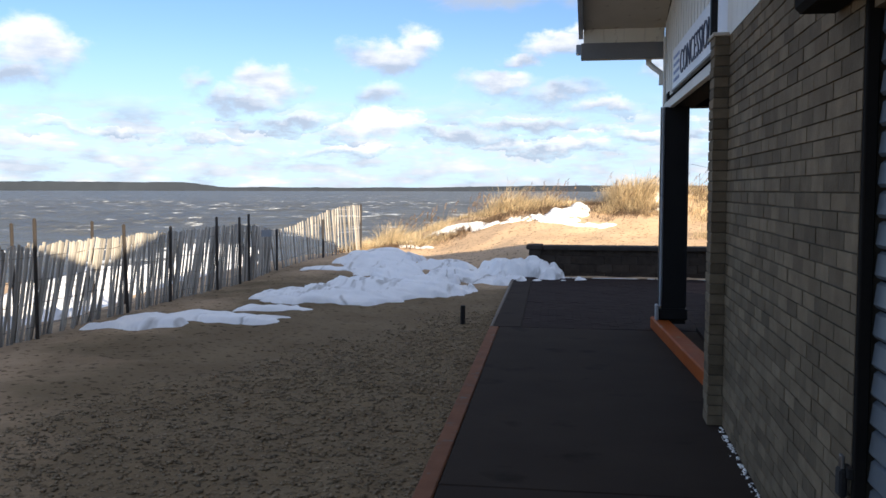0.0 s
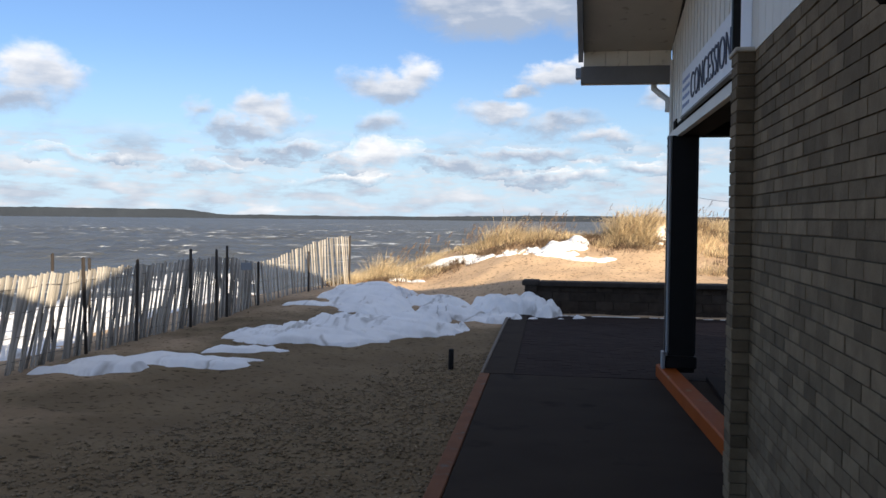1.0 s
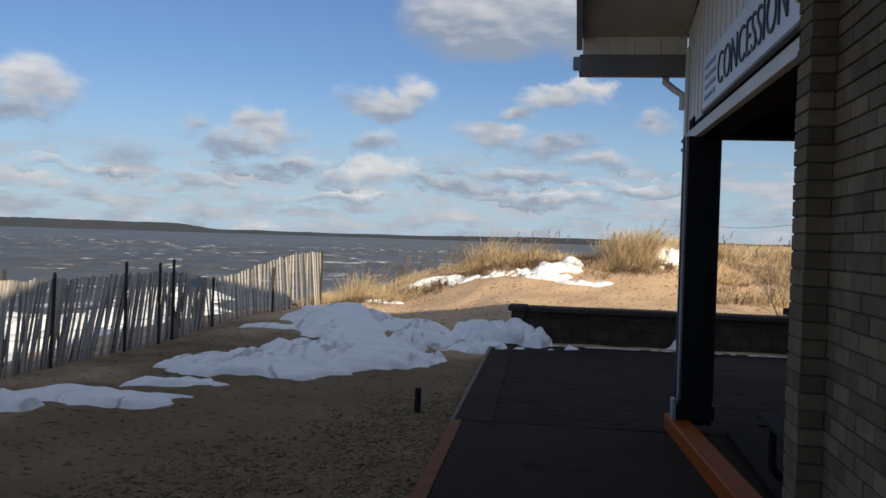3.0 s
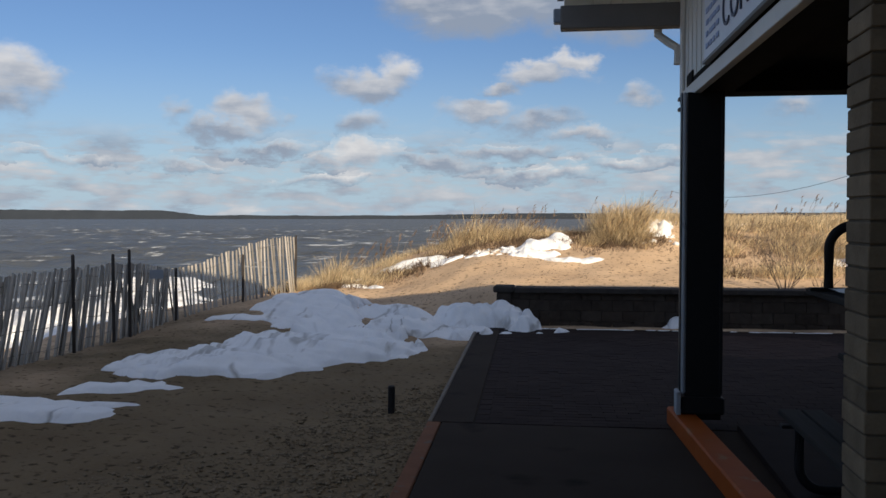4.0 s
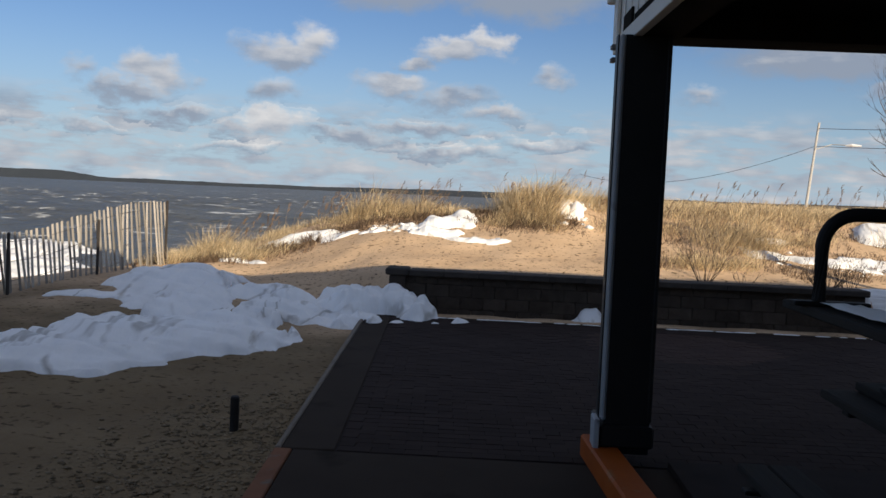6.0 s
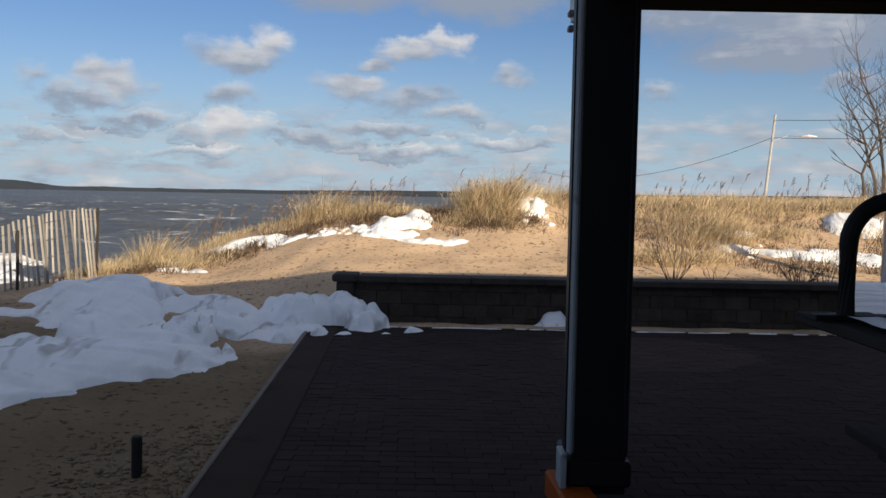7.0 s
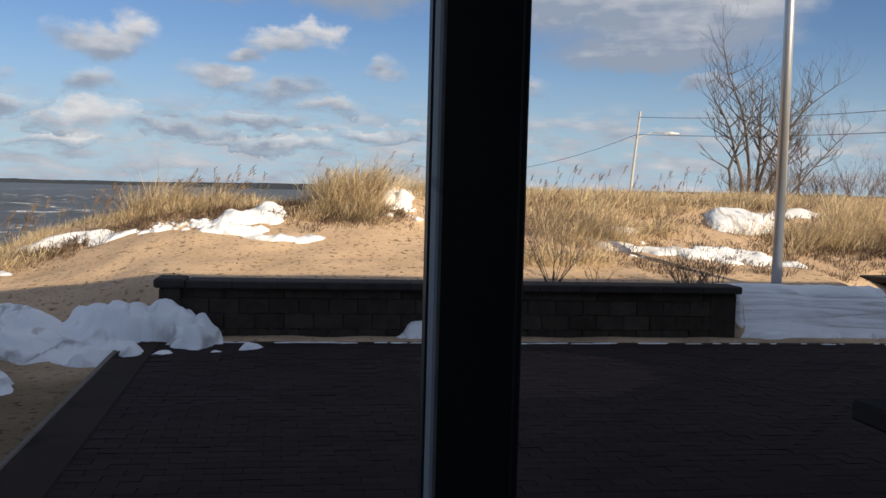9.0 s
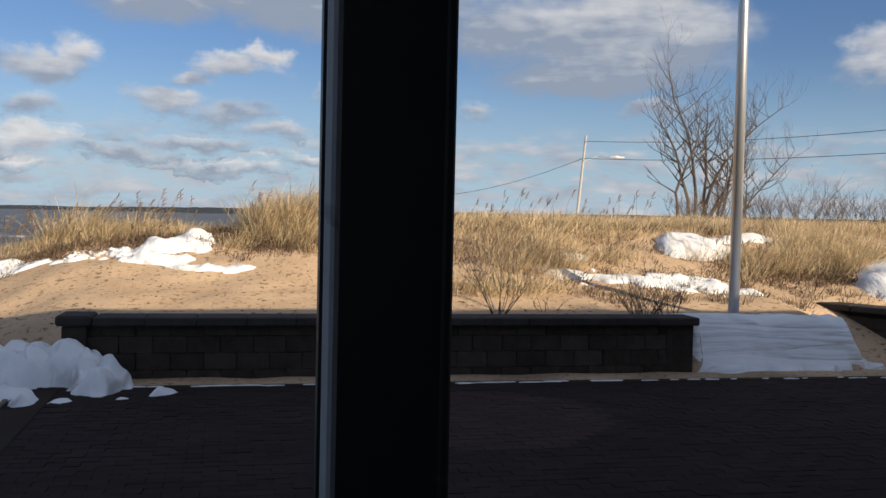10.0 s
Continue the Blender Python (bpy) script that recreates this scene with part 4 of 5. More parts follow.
tube(bm, [(.86, EAVE_Y + .03, 3.2), (.86, EAVE_Y + .02, 3.08), (.93, EAVE_Y - .08, 3.0), (1.0, 9.24, 2.93), (1.0, 9.235, 2.8)], .035, 8)
part("elbow", bm, "siding", spout)
for z in (2.5, 2.42):
    part("strap", bx(.985, 1.02, 9.05, 9.12, z - .015, z + .015, bevel=.006), "fascia", spout)
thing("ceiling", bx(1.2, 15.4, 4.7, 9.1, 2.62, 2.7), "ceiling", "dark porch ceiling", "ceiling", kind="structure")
thing("porch_beam", bx(1.03, 1.3, 4.73, 8.60, 2.48, 2.615, bevel=.005), "ceiling", "dark beam along the porch side", "beam", kind="structure", at=PORCH_TURN)
thing("porch_beam", bx(1.03, 15.3, 8.62, 8.92, 2.492, 2.66, bevel=.005), "ceiling", "dark beam across the porch front", "beam", kind="structure")
thing("wall_fascia", bx(1.2, 15.3, 8.93, 9.2, 2.62, 3.4), "siding", "white boarded band above the porch front", "wall", kind="structure")


def porch_column(x):
    col = thing("porch_column", label="dark painted square porch column with pale worn corner trim", category="column", group="porch columns")
    part("shaft", bx(x + .02, x + .28, 8.5, 8.84, .09, 2.478, bevel=.006), "dark_paint", col)
    part("corner_trim", bx(x - .008, x + .026, 8.488, 8.60, .28, 2.478, bevel=.012), "grey_trim", col, "pale blue-grey corner trim, worn")
    part("edge_bead", bx(x - .016, x - .008, 8.52, 8.60, .28, 2.478), "dark_paint", col)
    part("corner_trim", bx(x + .262, x + .287, 8.493, 8.53, .28, 2.478, bevel=.006), "dark_paint", col)
    blk = part("base", bx(x - .01, x + .30, 8.46, 8.87, .135, .26, bevel=.012), "dark_paint", col, "wider dark base block")
    part("base_trim", bx(x - .045, x - .012, 8.44, 8.60, .115, .30, bevel=.006), "grey_trim", blk, "pale chipped base board")
    return col


porch_column(.965)
porch_column(5.2)
curb = thing("curb", bx(0, .17, -4.05, .2, 0.0, .135, bevel=.012), "orange", "orange painted curb along the porch edge", "curb", kind="structure", at=pose(.898, 8.55, 0, 0, 0, 4))
thing("porch_floor", bx(1.37, 12, 4.71, JOINT - .02, .002, .05, bevel=.004), "joint_sand", "dark concrete porch floor", "floor", kind="structure")

# the sign
sign = thing("sign", label="white weathered concession sign board with dark lettering", category="sign", at=PORCH_TURN)
part("board", bx(.985, 1.012, 4.66, 7.9, 2.6, 3.0, bevel=.004), "white_board", sign)
part("sign_ledge", bx(.975, 1.014, 4.66, 7.9, 2.575, 2.598, bevel=.003), "fascia", sign, "dark bottom rail")
part("end_post", bx(.855, .90, 4.52, 4.57, 2.592, 3.05, bevel=.004), "dark_paint", sign, "black upright at the sign's end")
crv = bpy.data.curves.new("lettering", "FONT")
crv.offset = -0.006
crv.body, crv.size, crv.extrude, crv.align_x = "CONCESSION", 0.33, 0.004, "LEFT"
tmp = new("lettering_curve", crv)
bpy.context.view_layer.update()
letters = bpy.data.meshes.new_from_object(tmp.evaluated_get(bpy.context.evaluated_depsgraph_get()))
bpy.data.objects.remove(tmp)
wid = max(v.co.x for v in letters.vertices)
letters.materials.clear()
letters.materials.append(M["lettering"])
part("lettering", None, None, sign, "dark blue-black capital letters", data=letters,
     m=Matrix(((0, 0, -1, .979), (-1.95 / wid, 0, 0, 7.25), (0, 1, 0, 2.67), (0, 0, 0, 1))))
for i in range(4):
    for k in range(4):
        part("print_bar", bx(.978, .984, 7.80 - k * .12 - random.uniform(.06, .10), 7.80 - k * .12, 2.66 + i * .075, 2.69 + i * .075), "blue_print", sign)

# ---- the low block wall ----
block_wall = thing("wall_low", bx(-.84, 5.16, 15.135, 15.36, -.1, .47), "joint_sand", "low dark split-face block wall with cap stones", "wall", kind="structure")
far_wall = thing("wall_low_far", bx(0, 5.0, .02, .24, -.12, .42), "joint_sand", "second low dark block wall beyond the gap", "wall", kind="structure", at=pose(8.0, 17.15, .02, 0, 0, -62))


def rough_block(w, h, d, seed):
    rnd = random.Random(seed)
    bm = bx(-w / 2, w / 2, -d / 2, d / 2, -h / 2, h / 2, bevel=.005)
    bmesh.ops.subdivide_edges(bm, edges=[e for e in bm.edges if e.calc_length() > w * .6], cuts=2)
    for v in bm.verts:
        if v.co.y < 0:
            v.co.y += rnd.uniform(-.010, .010)
    return mesh_of(bm, "block", "block")


BL = [rough_block(.296, .1545, .06, s) for s in range(4)]
for r in range(4):
    x = -.90 + (0 if r % 2 else -.15)
    while x < 5.3:
        c = x + .15
        if -.92 < c < 5.05:
            part("block", None, None, block_wall, data=BL[(int(x * 10) + r) % 4], m=pose(c if c > -.75 else -.75, 15.115, -.10 + .078 + r * .157) @ Matrix.Rotation(0, 4, "Z"))
        x += .30
for r in range(3):
    for i in range(16):
        part("block", None, None, far_wall, data=BL[(i + r) % 4], m=pose(.16 + i * .3 + (.15 if r % 2 else 0), 0, -.03 + r * .157))
CAPS = mesh_of(bx(-.228, .228, -.19, .19, -.04, .04, bevel=.012), "cap_stone", "cap")
for i in range(13):
    part("cap_stone", None, None, block_wall, data=CAPS, m=pose(-.44 + i * .452, 15.2, .508, 0, 0, random.uniform(-.6, .6)))
for i in range(11):
    part("cap_stone", None, None, far_wall, data=CAPS, m=pose(.22 + i * .46, .1, .46, 0, 0, random.uniform(-.6, .6)))
part("cap_stone", bx(-.98, -.68, 14.99, 15.4, .47, .565, bevel=.02), "cap", block_wall, "raised end cap stone")
part("end_block", bx(-.93, -.72, 15.02, 15.38, -.1, .468, bevel=.012), "block", block_wall)
part("end_block", bx(4.88, 5.18, 15.075, 15.38, -.1, .466, bevel=.012), "block", block_wall)

# ---- sand fence ----
FENCE = [(-5.5, 2.0), (-5.42, 9.5), (-5.48, 14.0), (-4.85, 17.75)]


def along(s):
    for (x0, y0), (x1, y1) in zip(FENCE, FENCE[1:]):
        ln = math.hypot(x1 - x0, y1 - y0)
        if s <= ln:
            return x0 + (x1 - x0) * s / ln, y0 + (y1 - y0) * s / ln, math.atan2(y1 - y0, x1 - x0)
        s -= ln
    return None


def fence_top(y):
    return 1.0 - .16 * math.exp(-((y - 14.1) / 1.0) ** 2) + .24 * sm((y - 14.6) / 2.8)


fence = thing("sand_fence", label="weathered grey wooden slat snow fence wired to steel posts", category="fence")
SLATS = []
for i in range(5):
    rs = random.Random(40 + i)
    bm = bx(-.019, .019, -.005, .005, -1.16, 0)
    bmesh.ops.subdivide_edges(bm, edges=[e for e in bm.edges if e.calc_length() > 1], cuts=3)
    bend = rs.uniform(-.015, .015)
    for v in bm.verts:
        v.co.x += bend * math.sin(v.co.z * 2.6)
        v.co.z += rs.uniform(-.006, .006) if v.co.z > -.1 else 0
    SLATS.append(mesh_of(bm, "slat", "slat"))
s, tops = 0.0, []
while True:
    p = along(s)
    if p is None:
        break
    x, y, a = p
    zt = fence_top(y) + random.uniform(-.02, .02)
    ln = (19 if y < 13.9 else -9) * (0.75 + 0.5 * noise.noise(Vector((y * .6, 1, 2)))) + random.uniform(-5, 5)
    part("slat", None, None, fence, data=random.choice(SLATS), m=pose(x + random.uniform(-.012, .012), y, zt, random.uniform(-2, 2), 0, math.degrees(a)) @ Matrix.Rotation(radians(ln), 4, "Y"))
    tops.append((x, y, zt))
    if 12.4 < y < 13.95 or random.random() < .28 and 4.5 < y < 12:
        part("slat", None, None, fence, data=random.choice(SLATS), m=pose(x - .06 + random.uniform(-.02, .02), y + .03, zt - random.uniform(.0, .14), random.uniform(-4, 4), 0, math.degrees(a)) @ Matrix.Rotation(radians(random.uniform(-22, 16) if y > 12.2 else random.uniform(4, 26)), 4, "Y"))
    s += .060 if y < 14 else .105
for dz in (-.12, -.36, -.6, -.84):
    bm = bmesh.new()
    tube(bm, [(x + .004, y, z + dz) for x, y, z in tops[::4]], .0035, 4)
    part("wire", bm, "wire", fence)
for x, y, zt, lean in [(-5.40, 6.69, 1.27, 0), (-5.38, 8.5, 1.15, 3), (-5.36, 9.6, 1.08, -2), (-5.38, 11.2, 1.16, 0), (-5.38, 12.1, 1.13, 0), (-5.40, 12.55, 1.17, 0), (-5.42, 13.95, .86, -1), (-5.1, 15.75, .98, -2), (-4.83, 17.72, 1.25, -2),
                       (-6.0, 7.2, 1.2, 1), (-6.3, 9.3, 1.15, 0), (-6.4, 10.3, 1.05, 0), (-5.45, 4.6, 1.25, 1)]:
    bm = bmesh.new()
    zb = ground_z(x, y) - .2
    tube(bm, [(0, 0, zb), (0, 0, zt)], .013, 6)
    box(bm, -.02, .02, -.004, .004, zb, zt - .01)
    part("post", bm, "steel_post", fence, "dark steel fence post", m=pose(x, y, 0, lean, 0, 0))
part("tag", bx(-.004, .004, -.09, .09, -.06, .06, bevel=.002), "grey_trim", fence, "small pale notice plate", m=pose(-5.30, 13.1, .82, 0, 0, -55))

# ---- loose things by the walk ----
bm = bmesh.new()
tube(bm, [(0, 0, -.2), (0, 0, .235), (0, 0, .245)], [.030, .030, .024], 10)
thing("stake", bm, "black_wood", "short black post stub standing in the sand", "stake", at=pose(-1.328, 9.12, -.08, 2, 1, 0))


def arc(cx, cz, r, a0, a1, y, n=8):
    return [(cx + r * math.cos(radians(a0 + (a1 - a0) * i / n)), y, cz + r * math.sin(radians(a0 + (a1 - a0) * i / n))) for i in range(n + 1)]


def picnic_table(label, m):
    """Upright, centred on its own origin, length along y."""
    t = thing("picnic_table", label=label, category="table", group="stacked picnic tables")
    for i in range(5):
        part("top_plank", bx(-.37 + i * .15, -.37 + i * .15 + .14, -.96, .96, .715, .75, bevel=.006), "plank", t)
    for sgn in (-1, 1):
        for k in range(2):
            x = sgn * (.505 + k * .125) - .06
            part("bench_plank", bx(x, x + .118, -.96, .96, .385, .42, bevel=.006), "plank", t)
    for yy in (-.72, .72):
        bm = bmesh.new()
        pts = [(-.63, yy, .385)] + arc(-.50, .157, .13, 180, 270, yy) + arc(.50, .157, .13, 270, 360, yy) + [(.63, yy, .385)]
        tube(bm, pts, .027, 12)
        leg = part("leg_pipe", bm, "pipe", t, "black bent steel pipe leg")
        bm = bmesh.new()
        tube(bm, [(.12, yy, .03), (.12, yy, .693)], .024, 10)
        part("upright", bm, "pipe", t)
        for sx in (-.73, .44):
            part("bench_bracket", bx(sx, sx + .29, yy - .03, yy + .03, .365, .384, bevel=.004), "pipe", t)
        part("top_bar", bx(-.36, .36, yy - .03, yy + .03, .693, .714, bevel=.004), "pipe", t)
        bm = bmesh.new()
        v = [bm.verts.new(c) for c in ((-.60, yy - .02, .364), (-.60, yy - .02, .30), (-.45, yy - .02, .364))]
        f = bm.faces.new(v)
        e = bmesh.ops.extrude_face_region(bm, geom=[f])
        for g in e["geom"]:
            if isinstance(g, bmesh.types.BMVert):
                g.co.y += .04
        part("gusset", bm, "pipe", leg)
    t.matrix_world = m
    return t


picnic_table("dark plank picnic table with bent pipe legs standing on the porch", pose(2.03, 6.14, .052))
picnic_table("dark plank picnic table turned upside down on another, legs up", pose(2.17, 6.14, 1.554, 0, 180, 0))


def snow_crust(x0, x1, y0, y1, z, label):
    bm = bmesh.new()
    nx, ny = max(3, int((x1 - x0) / .03)), max(3, int((y1 - y0) / .03))
    g = {}
    for i in range(nx + 1):
        for j in range(ny + 1):
            u, v = i / nx, j / ny
            e = min(u, 1 - u, v, 1 - v) * 2 + .25 * n3(x0 + u, y0 + v * 2, 6, 2)
            if e > .12:
                g[i, j] = bm.verts.new((x0 + (x1 - x0) * u, y0 + (y1 - y0) * v, z + .018 * min(1, e * 3) + .006 * n3(u * 3, v * 5, 3, 4)))
    for i in range(nx):
        for j in range(ny):
            q = [g.get(k) for k in ((i, j), (i + 1, j), (i + 1, j + 1), (i, j + 1))]
            if all(q):
                bm.faces.new(q)
    return thing("snow_crust", bm, "snow", label, "snow", "snow drifts")


snow_crust(1.50, 1.72, 5.22, 7.07, 1.170, "thin icy snow lying on the upturned bench planks")

# ---- flagpole ----
pole = thing("flagpole", label="tall brushed aluminium flagpole rising from the sand", category="pole")
bm = bmesh.new()
tube(bm, [(6.126, 15.995, .3), (6.126, 15.995, 4.0), (6.126, 15.995, 9.0)], [.062, .058, .035], 16)
me_pole = part("shaft", bm, "aluminium", pole)
smooth_faces(me_pole.data)

# ---- grasses ----
def blades(rows, mat, name, label, lean=(0.55, 0.1), rnd=None, kind="stuff", category="grass", width=0.0032):
    """rows: root x, y, height, count, spread."""
    rnd = rnd or random.Random(5)
    V, Fc = [], []
    for x, y, h, n, sp in rows:
        for _ in range(n):
            a, r = rnd.uniform(0, 6.283), sp * math.sqrt(rnd.random())
            bx0, by0 = x + r * math.cos(a), y + r * math.sin(a)
            z = ground_z(bx0, by0) - .02
            hh = h * rnd.uniform(.3, 1.15)
            out = .75 * r / sp
            lx = (lean[0] * rnd.uniform(-.3, 1.9) + rnd.gauss(0, .38) + out * math.cos(a)) * hh
            ly = (lean[1] + rnd.gauss(0, .38) + out * math.sin(a)) * hh
            t = rnd.uniform(0, 3.14)
            wx, wy = width * math.cos(t), width * math.sin(t)
            k = len(V)
            V += [(bx0 - wx, by0 - wy, z), (bx0 + wx, by0 + wy, z), (bx0 + lx * .45 + wx * .7, by0 + ly * .45 + wy * .7, z + hh * .62),
                  (bx0 + lx * .45 - wx * .7, by0 + ly * .45 - wy * .7, z + hh * .62), (bx0 + lx, by0 + ly, z + hh * max(.35, .98 - .35 * out - .25 * abs(lx / hh)))]
            Fc += [(k, k + 1, k + 2, k + 3), (k + 3, k + 2, k + 4)]
    me = bpy.data.meshes.new(name)
    me.from_pydata(V, [], Fc)
    me.materials.append(M[mat])
    return tagged(new(name, me), label, category, kind=kind)


R = random.Random(11)
rows = []
for i in range(330):                         # the ridge towards the lake
    u = R.random()
    x, y = -5.4 + 5.1 * u, 18.45 + 1.9 * sm(u) + R.gauss(0, .25) + .5 * R.random()
    tuft = n3(x, y, 1.7, 2.2)
    if tuft > -.12 and not (-3.3 < x < -2.0 and y < 19.15):
        rows.append((x, y, R.uniform(.12, .26) * (1.0 + 2.6 * max(0, tuft)) * R.uniform(.8, 1.5), 60, R.uniform(.08, .2)))
for i in range(170):
    x = R.uniform(-4.6, 0.2)
    rows.append((x, 20.3 + R.uniform(0, 1.7), R.uniform(.12, .34) * (.8 if x > -.6 else 1), 44, .2))
blades(rows, "grass", "beach_grass", "dry golden beach grass along the dune ridge")
rows = []
for i in range(2300):                        # the meadow behind the wall
    x, y = R.uniform(2.3, 14.5), 17.0 + 15 * R.random() ** 1.3
    if n3(x, y, .75, 6) + .45 * sm((y - 17.6) / 3) > -.02 and not (4.6 < x < 7.4 and 16.9 < y < 18.5) and not (6.4 < x < 8.6 and 18.6 < y < 19.9) and not (x > 6.2 and y < 18.6 + .25 * (x - 6)):
        rows.append((x, y, R.uniform(.12, .36) * (1 + .9 * max(0, n3(x, y, 1.3, 3))), 50, R.uniform(.14, .3)))
for i in range(800):
    x, y = R.uniform(2.5, 40), R.uniform(23, 50)
    rows.append((x, y, R.uniform(.3, .6), 20, .5))
blades(rows, "grass", "beach_grass", "dry straw-coloured grass over the dune meadow", width=.0042)


def clump(x, y, n, h, sp, label):
    rows = [(x + R.gauss(0, sp * .5), y + R.gauss(0, sp * .4), h * R.uniform(.6, 1.1), 95, .2) for _ in range(n)]
    return blades(rows, "grass", "grass_clump", label, kind="", category="grass clump")


clump(1.08, 19.8, 34, .80, .52, "tall bushy clump of golden dune grass")
clump(.75, 19.5, 10, .36, .32, "lower tuft of dune grass at the foot of the hump")
clump(1.25, 19.4, 14, .40, .4, "dark-rooted tuft of dune grass on the slope")
clump(2.5, 21.0, 20, .62, .6, "tuft of dune grass on the crest")
clump(4.4, 18.2, 16, .5, .6, "tuft of straw-coloured grass above the wall")
clump(-4.9, 18.3, 16, .35, .5, "wind-bent tuft of grass near the fence end")
clump(-3.9, 18.55, 14, .35, .4, "wind-bent tuft of grass on the dune foot")
clump(8.3, 18.5, 30, .5, .8, "rank reedy grass clump beside the far path")
clump(9.6, 18.9, 30, .55, .9, "rank reedy grass clump beside the far path")


def reeds(spots, label):
    bm = bmesh.new()
    for x, y, h in spots:
        z = ground_z(x, y) - .02
        lx, ly = R.uniform(-.05, .5) * h, R.gauss(0, .06) * h
        tube(bm, [(x, y, z), (x + lx * .3, y + ly * .4, z + h * .6), (x + lx, y + ly, z + h)], [.003, .0025, .002], 3)
        for k in range(5):
            u = .82 + .045 * k
            px, py, pz = x + lx * u, y + ly * u, z + h * u
            tube(bm, [(px, py, pz), (px + R.uniform(.0, .06), py + R.gauss(0, .02), pz + R.uniform(.02, .05))], [.008, .003], 3)
    return thing("reed_stalks", bm, "seed", label, "reeds", kind="stuff")


reeds([(c + R.gauss(0, .16), 19.9 + R.uniform(-.9, 1.0), R.uniform(.3, .72)) for c in [R.uniform(-4.4, 2.8) for _ in range(26)] for _ in range(5)], "thin dry seed stalks standing over the dune grass")
reeds([(c + R.gauss(0, .25), R.uniform(18.5, 25), R.uniform(.3, .7)) for c in [R.uniform(2.6, 14) for _ in range(20)] for _ in range(4)], "thin dry seed stalks in the meadow")


def low_tufts(spots, label):
    rows = [(x, y, R.uniform(.08, .2), 26, R.uniform(.08, .2)) for x, y in spots]
    return blades(rows, "seed", "undergrowth", label, lean=(.3, 0), width=.006)


low_tufts([(-5.2 + 5.6 * u + R.gauss(0, .2), 18.3 + 1.7 * sm(u * 1.1) + R.gauss(0, .3)) for u in [R.random() for _ in range(330)]] + [(R.gauss(1.05, .42), R.gauss(19.35, .28)) for _ in range(150)] + [(R.gauss(-4.4, .35), R.gauss(18.2, .2)) for _ in range(50)],
          "low brown dead stalks at the roots of the grass")
low_tufts([(R.uniform(2.6, 9), R.uniform(16.8, 22)) for _ in range(420)] + [(R.gauss(8.6, .8), R.gauss(18.3, .3)) for _ in range(170)], "low brown dead stalks among the meadow grass")


def clods(n, x0, x1, y0, y1, rmin, rmax, name, label, seed, mat="clod", category="pebbles"):
    """Loose lumps scattered on the sand."""
    rnd = random.Random(seed)
    V, Fc = [], []
    base = [(1, 0, 0), (0, 1, 0), (-1, 0, 0), (0, -1, 0), (0, 0, 1), (0, 0, -1)]
    tri = [(0, 1, 4), (1, 2, 4), (2, 3, 4), (3, 0, 4), (1, 0, 5), (2, 1, 5), (3, 2, 5), (0, 3, 5)]
    while n:
        x, y = rnd.uniform(x0, x1), rnd.uniform(y0, y1)
        if y < 15 and (x > edge_x(y) - .02 or rnd.random() > sm((x + 1.7 + .36 * (10.5 - y) + .5 * n3(x, y, .8, 12)) / 1.3 + .1)):
            n -= 1
            continue
        r, a, k = rmin + (rmax - rmin) * rnd.random() ** 2.5, rnd.uniform(0, 3), len(V)
        z = ground_z(x, y)
        for bx0, by0, bz0 in base:
            q = rnd.uniform(.7, 1.2) * r
            V.append((x + (bx0 * math.cos(a) - by0 * math.sin(a)) * q * 1.3, y + (bx0 * math.sin(a) + by0 * math.cos(a)) * q, z + bz0 * q * .65 + r * .15))
        Fc += [(k + p, k + q, k + w) for p, q, w in tri]
        n -= 1
    me = bpy.data.meshes.new(name)
    me.from_pydata(V, [], Fc)
    me.materials.append(M[mat])
    smooth_faces(me)
    return tagged(new(name, me), label, category, kind="stuff")


clods(34000, -4.8, -.6, 1.2, 10.5, .006, .021, "sand_clods", "crumbly clods and pebbles on the trodden sand", 3)
clods(2200, -5.0, -.9, 10.5, 14.5, .006, .02, "sand_clods", "crumbly clods and pebbles on the trodden sand", 4)
clods(700, -4.5, 5.5, 15.5, 19.0, .006, .022, "sand_clods", "pebbles and bits of debris on the dune face", 5)

clods(70, -1.75, -.55, 18.75, 19.35, .02, .085, "snow_crumbs", "broken lumps of sunlit snow among the grass roots", 6, "snow", "snow")
clods(45, 1.45, 2.1, 19.0, 20.2, .03, .12, "snow_crumbs", "broken lumps of snow crust below the grass clump", 7, "snow", "snow")
clods(40, 4.8, 7.2, 17.1, 18.2, .015, .05, "snow_crumbs", "scraps of melting snow in the meadow", 9, "snow", "snow")

# ---- bare shrubs and trees ----
def branch(bm, p, d, ln, r, depth, rnd, spread=.55, sides=4, up=.15):
    pts, rad = [tuple(p)], [r]
    q, dd = Vector(p), Vector(d).normalized()
    for i in range(3):
        dd = (dd + Vector((rnd.gauss(0, .12), rnd.gauss(0, .12), up * .35))).normalized()
        q = q + dd * ln / 3
        pts.append(tuple(q))
        rad.append(r * (1 - .16 * (i + 1)))
    tube(bm, pts, rad, sides)
    if depth:
        for k in range(rnd.randint(2, 3)):
            at = Vector(pts[rnd.choice((2, 3, 3))])
            nd = (dd + Vector((rnd.gauss(0, spread), rnd.gauss(0, spread), rnd.uniform(-.1, .5) * spread + up))).normalized()
            branch(bm, at, nd, ln * rnd.uniform(.55, .82), r * .56, depth - 1, rnd, spread, max(3, sides - 1), up)


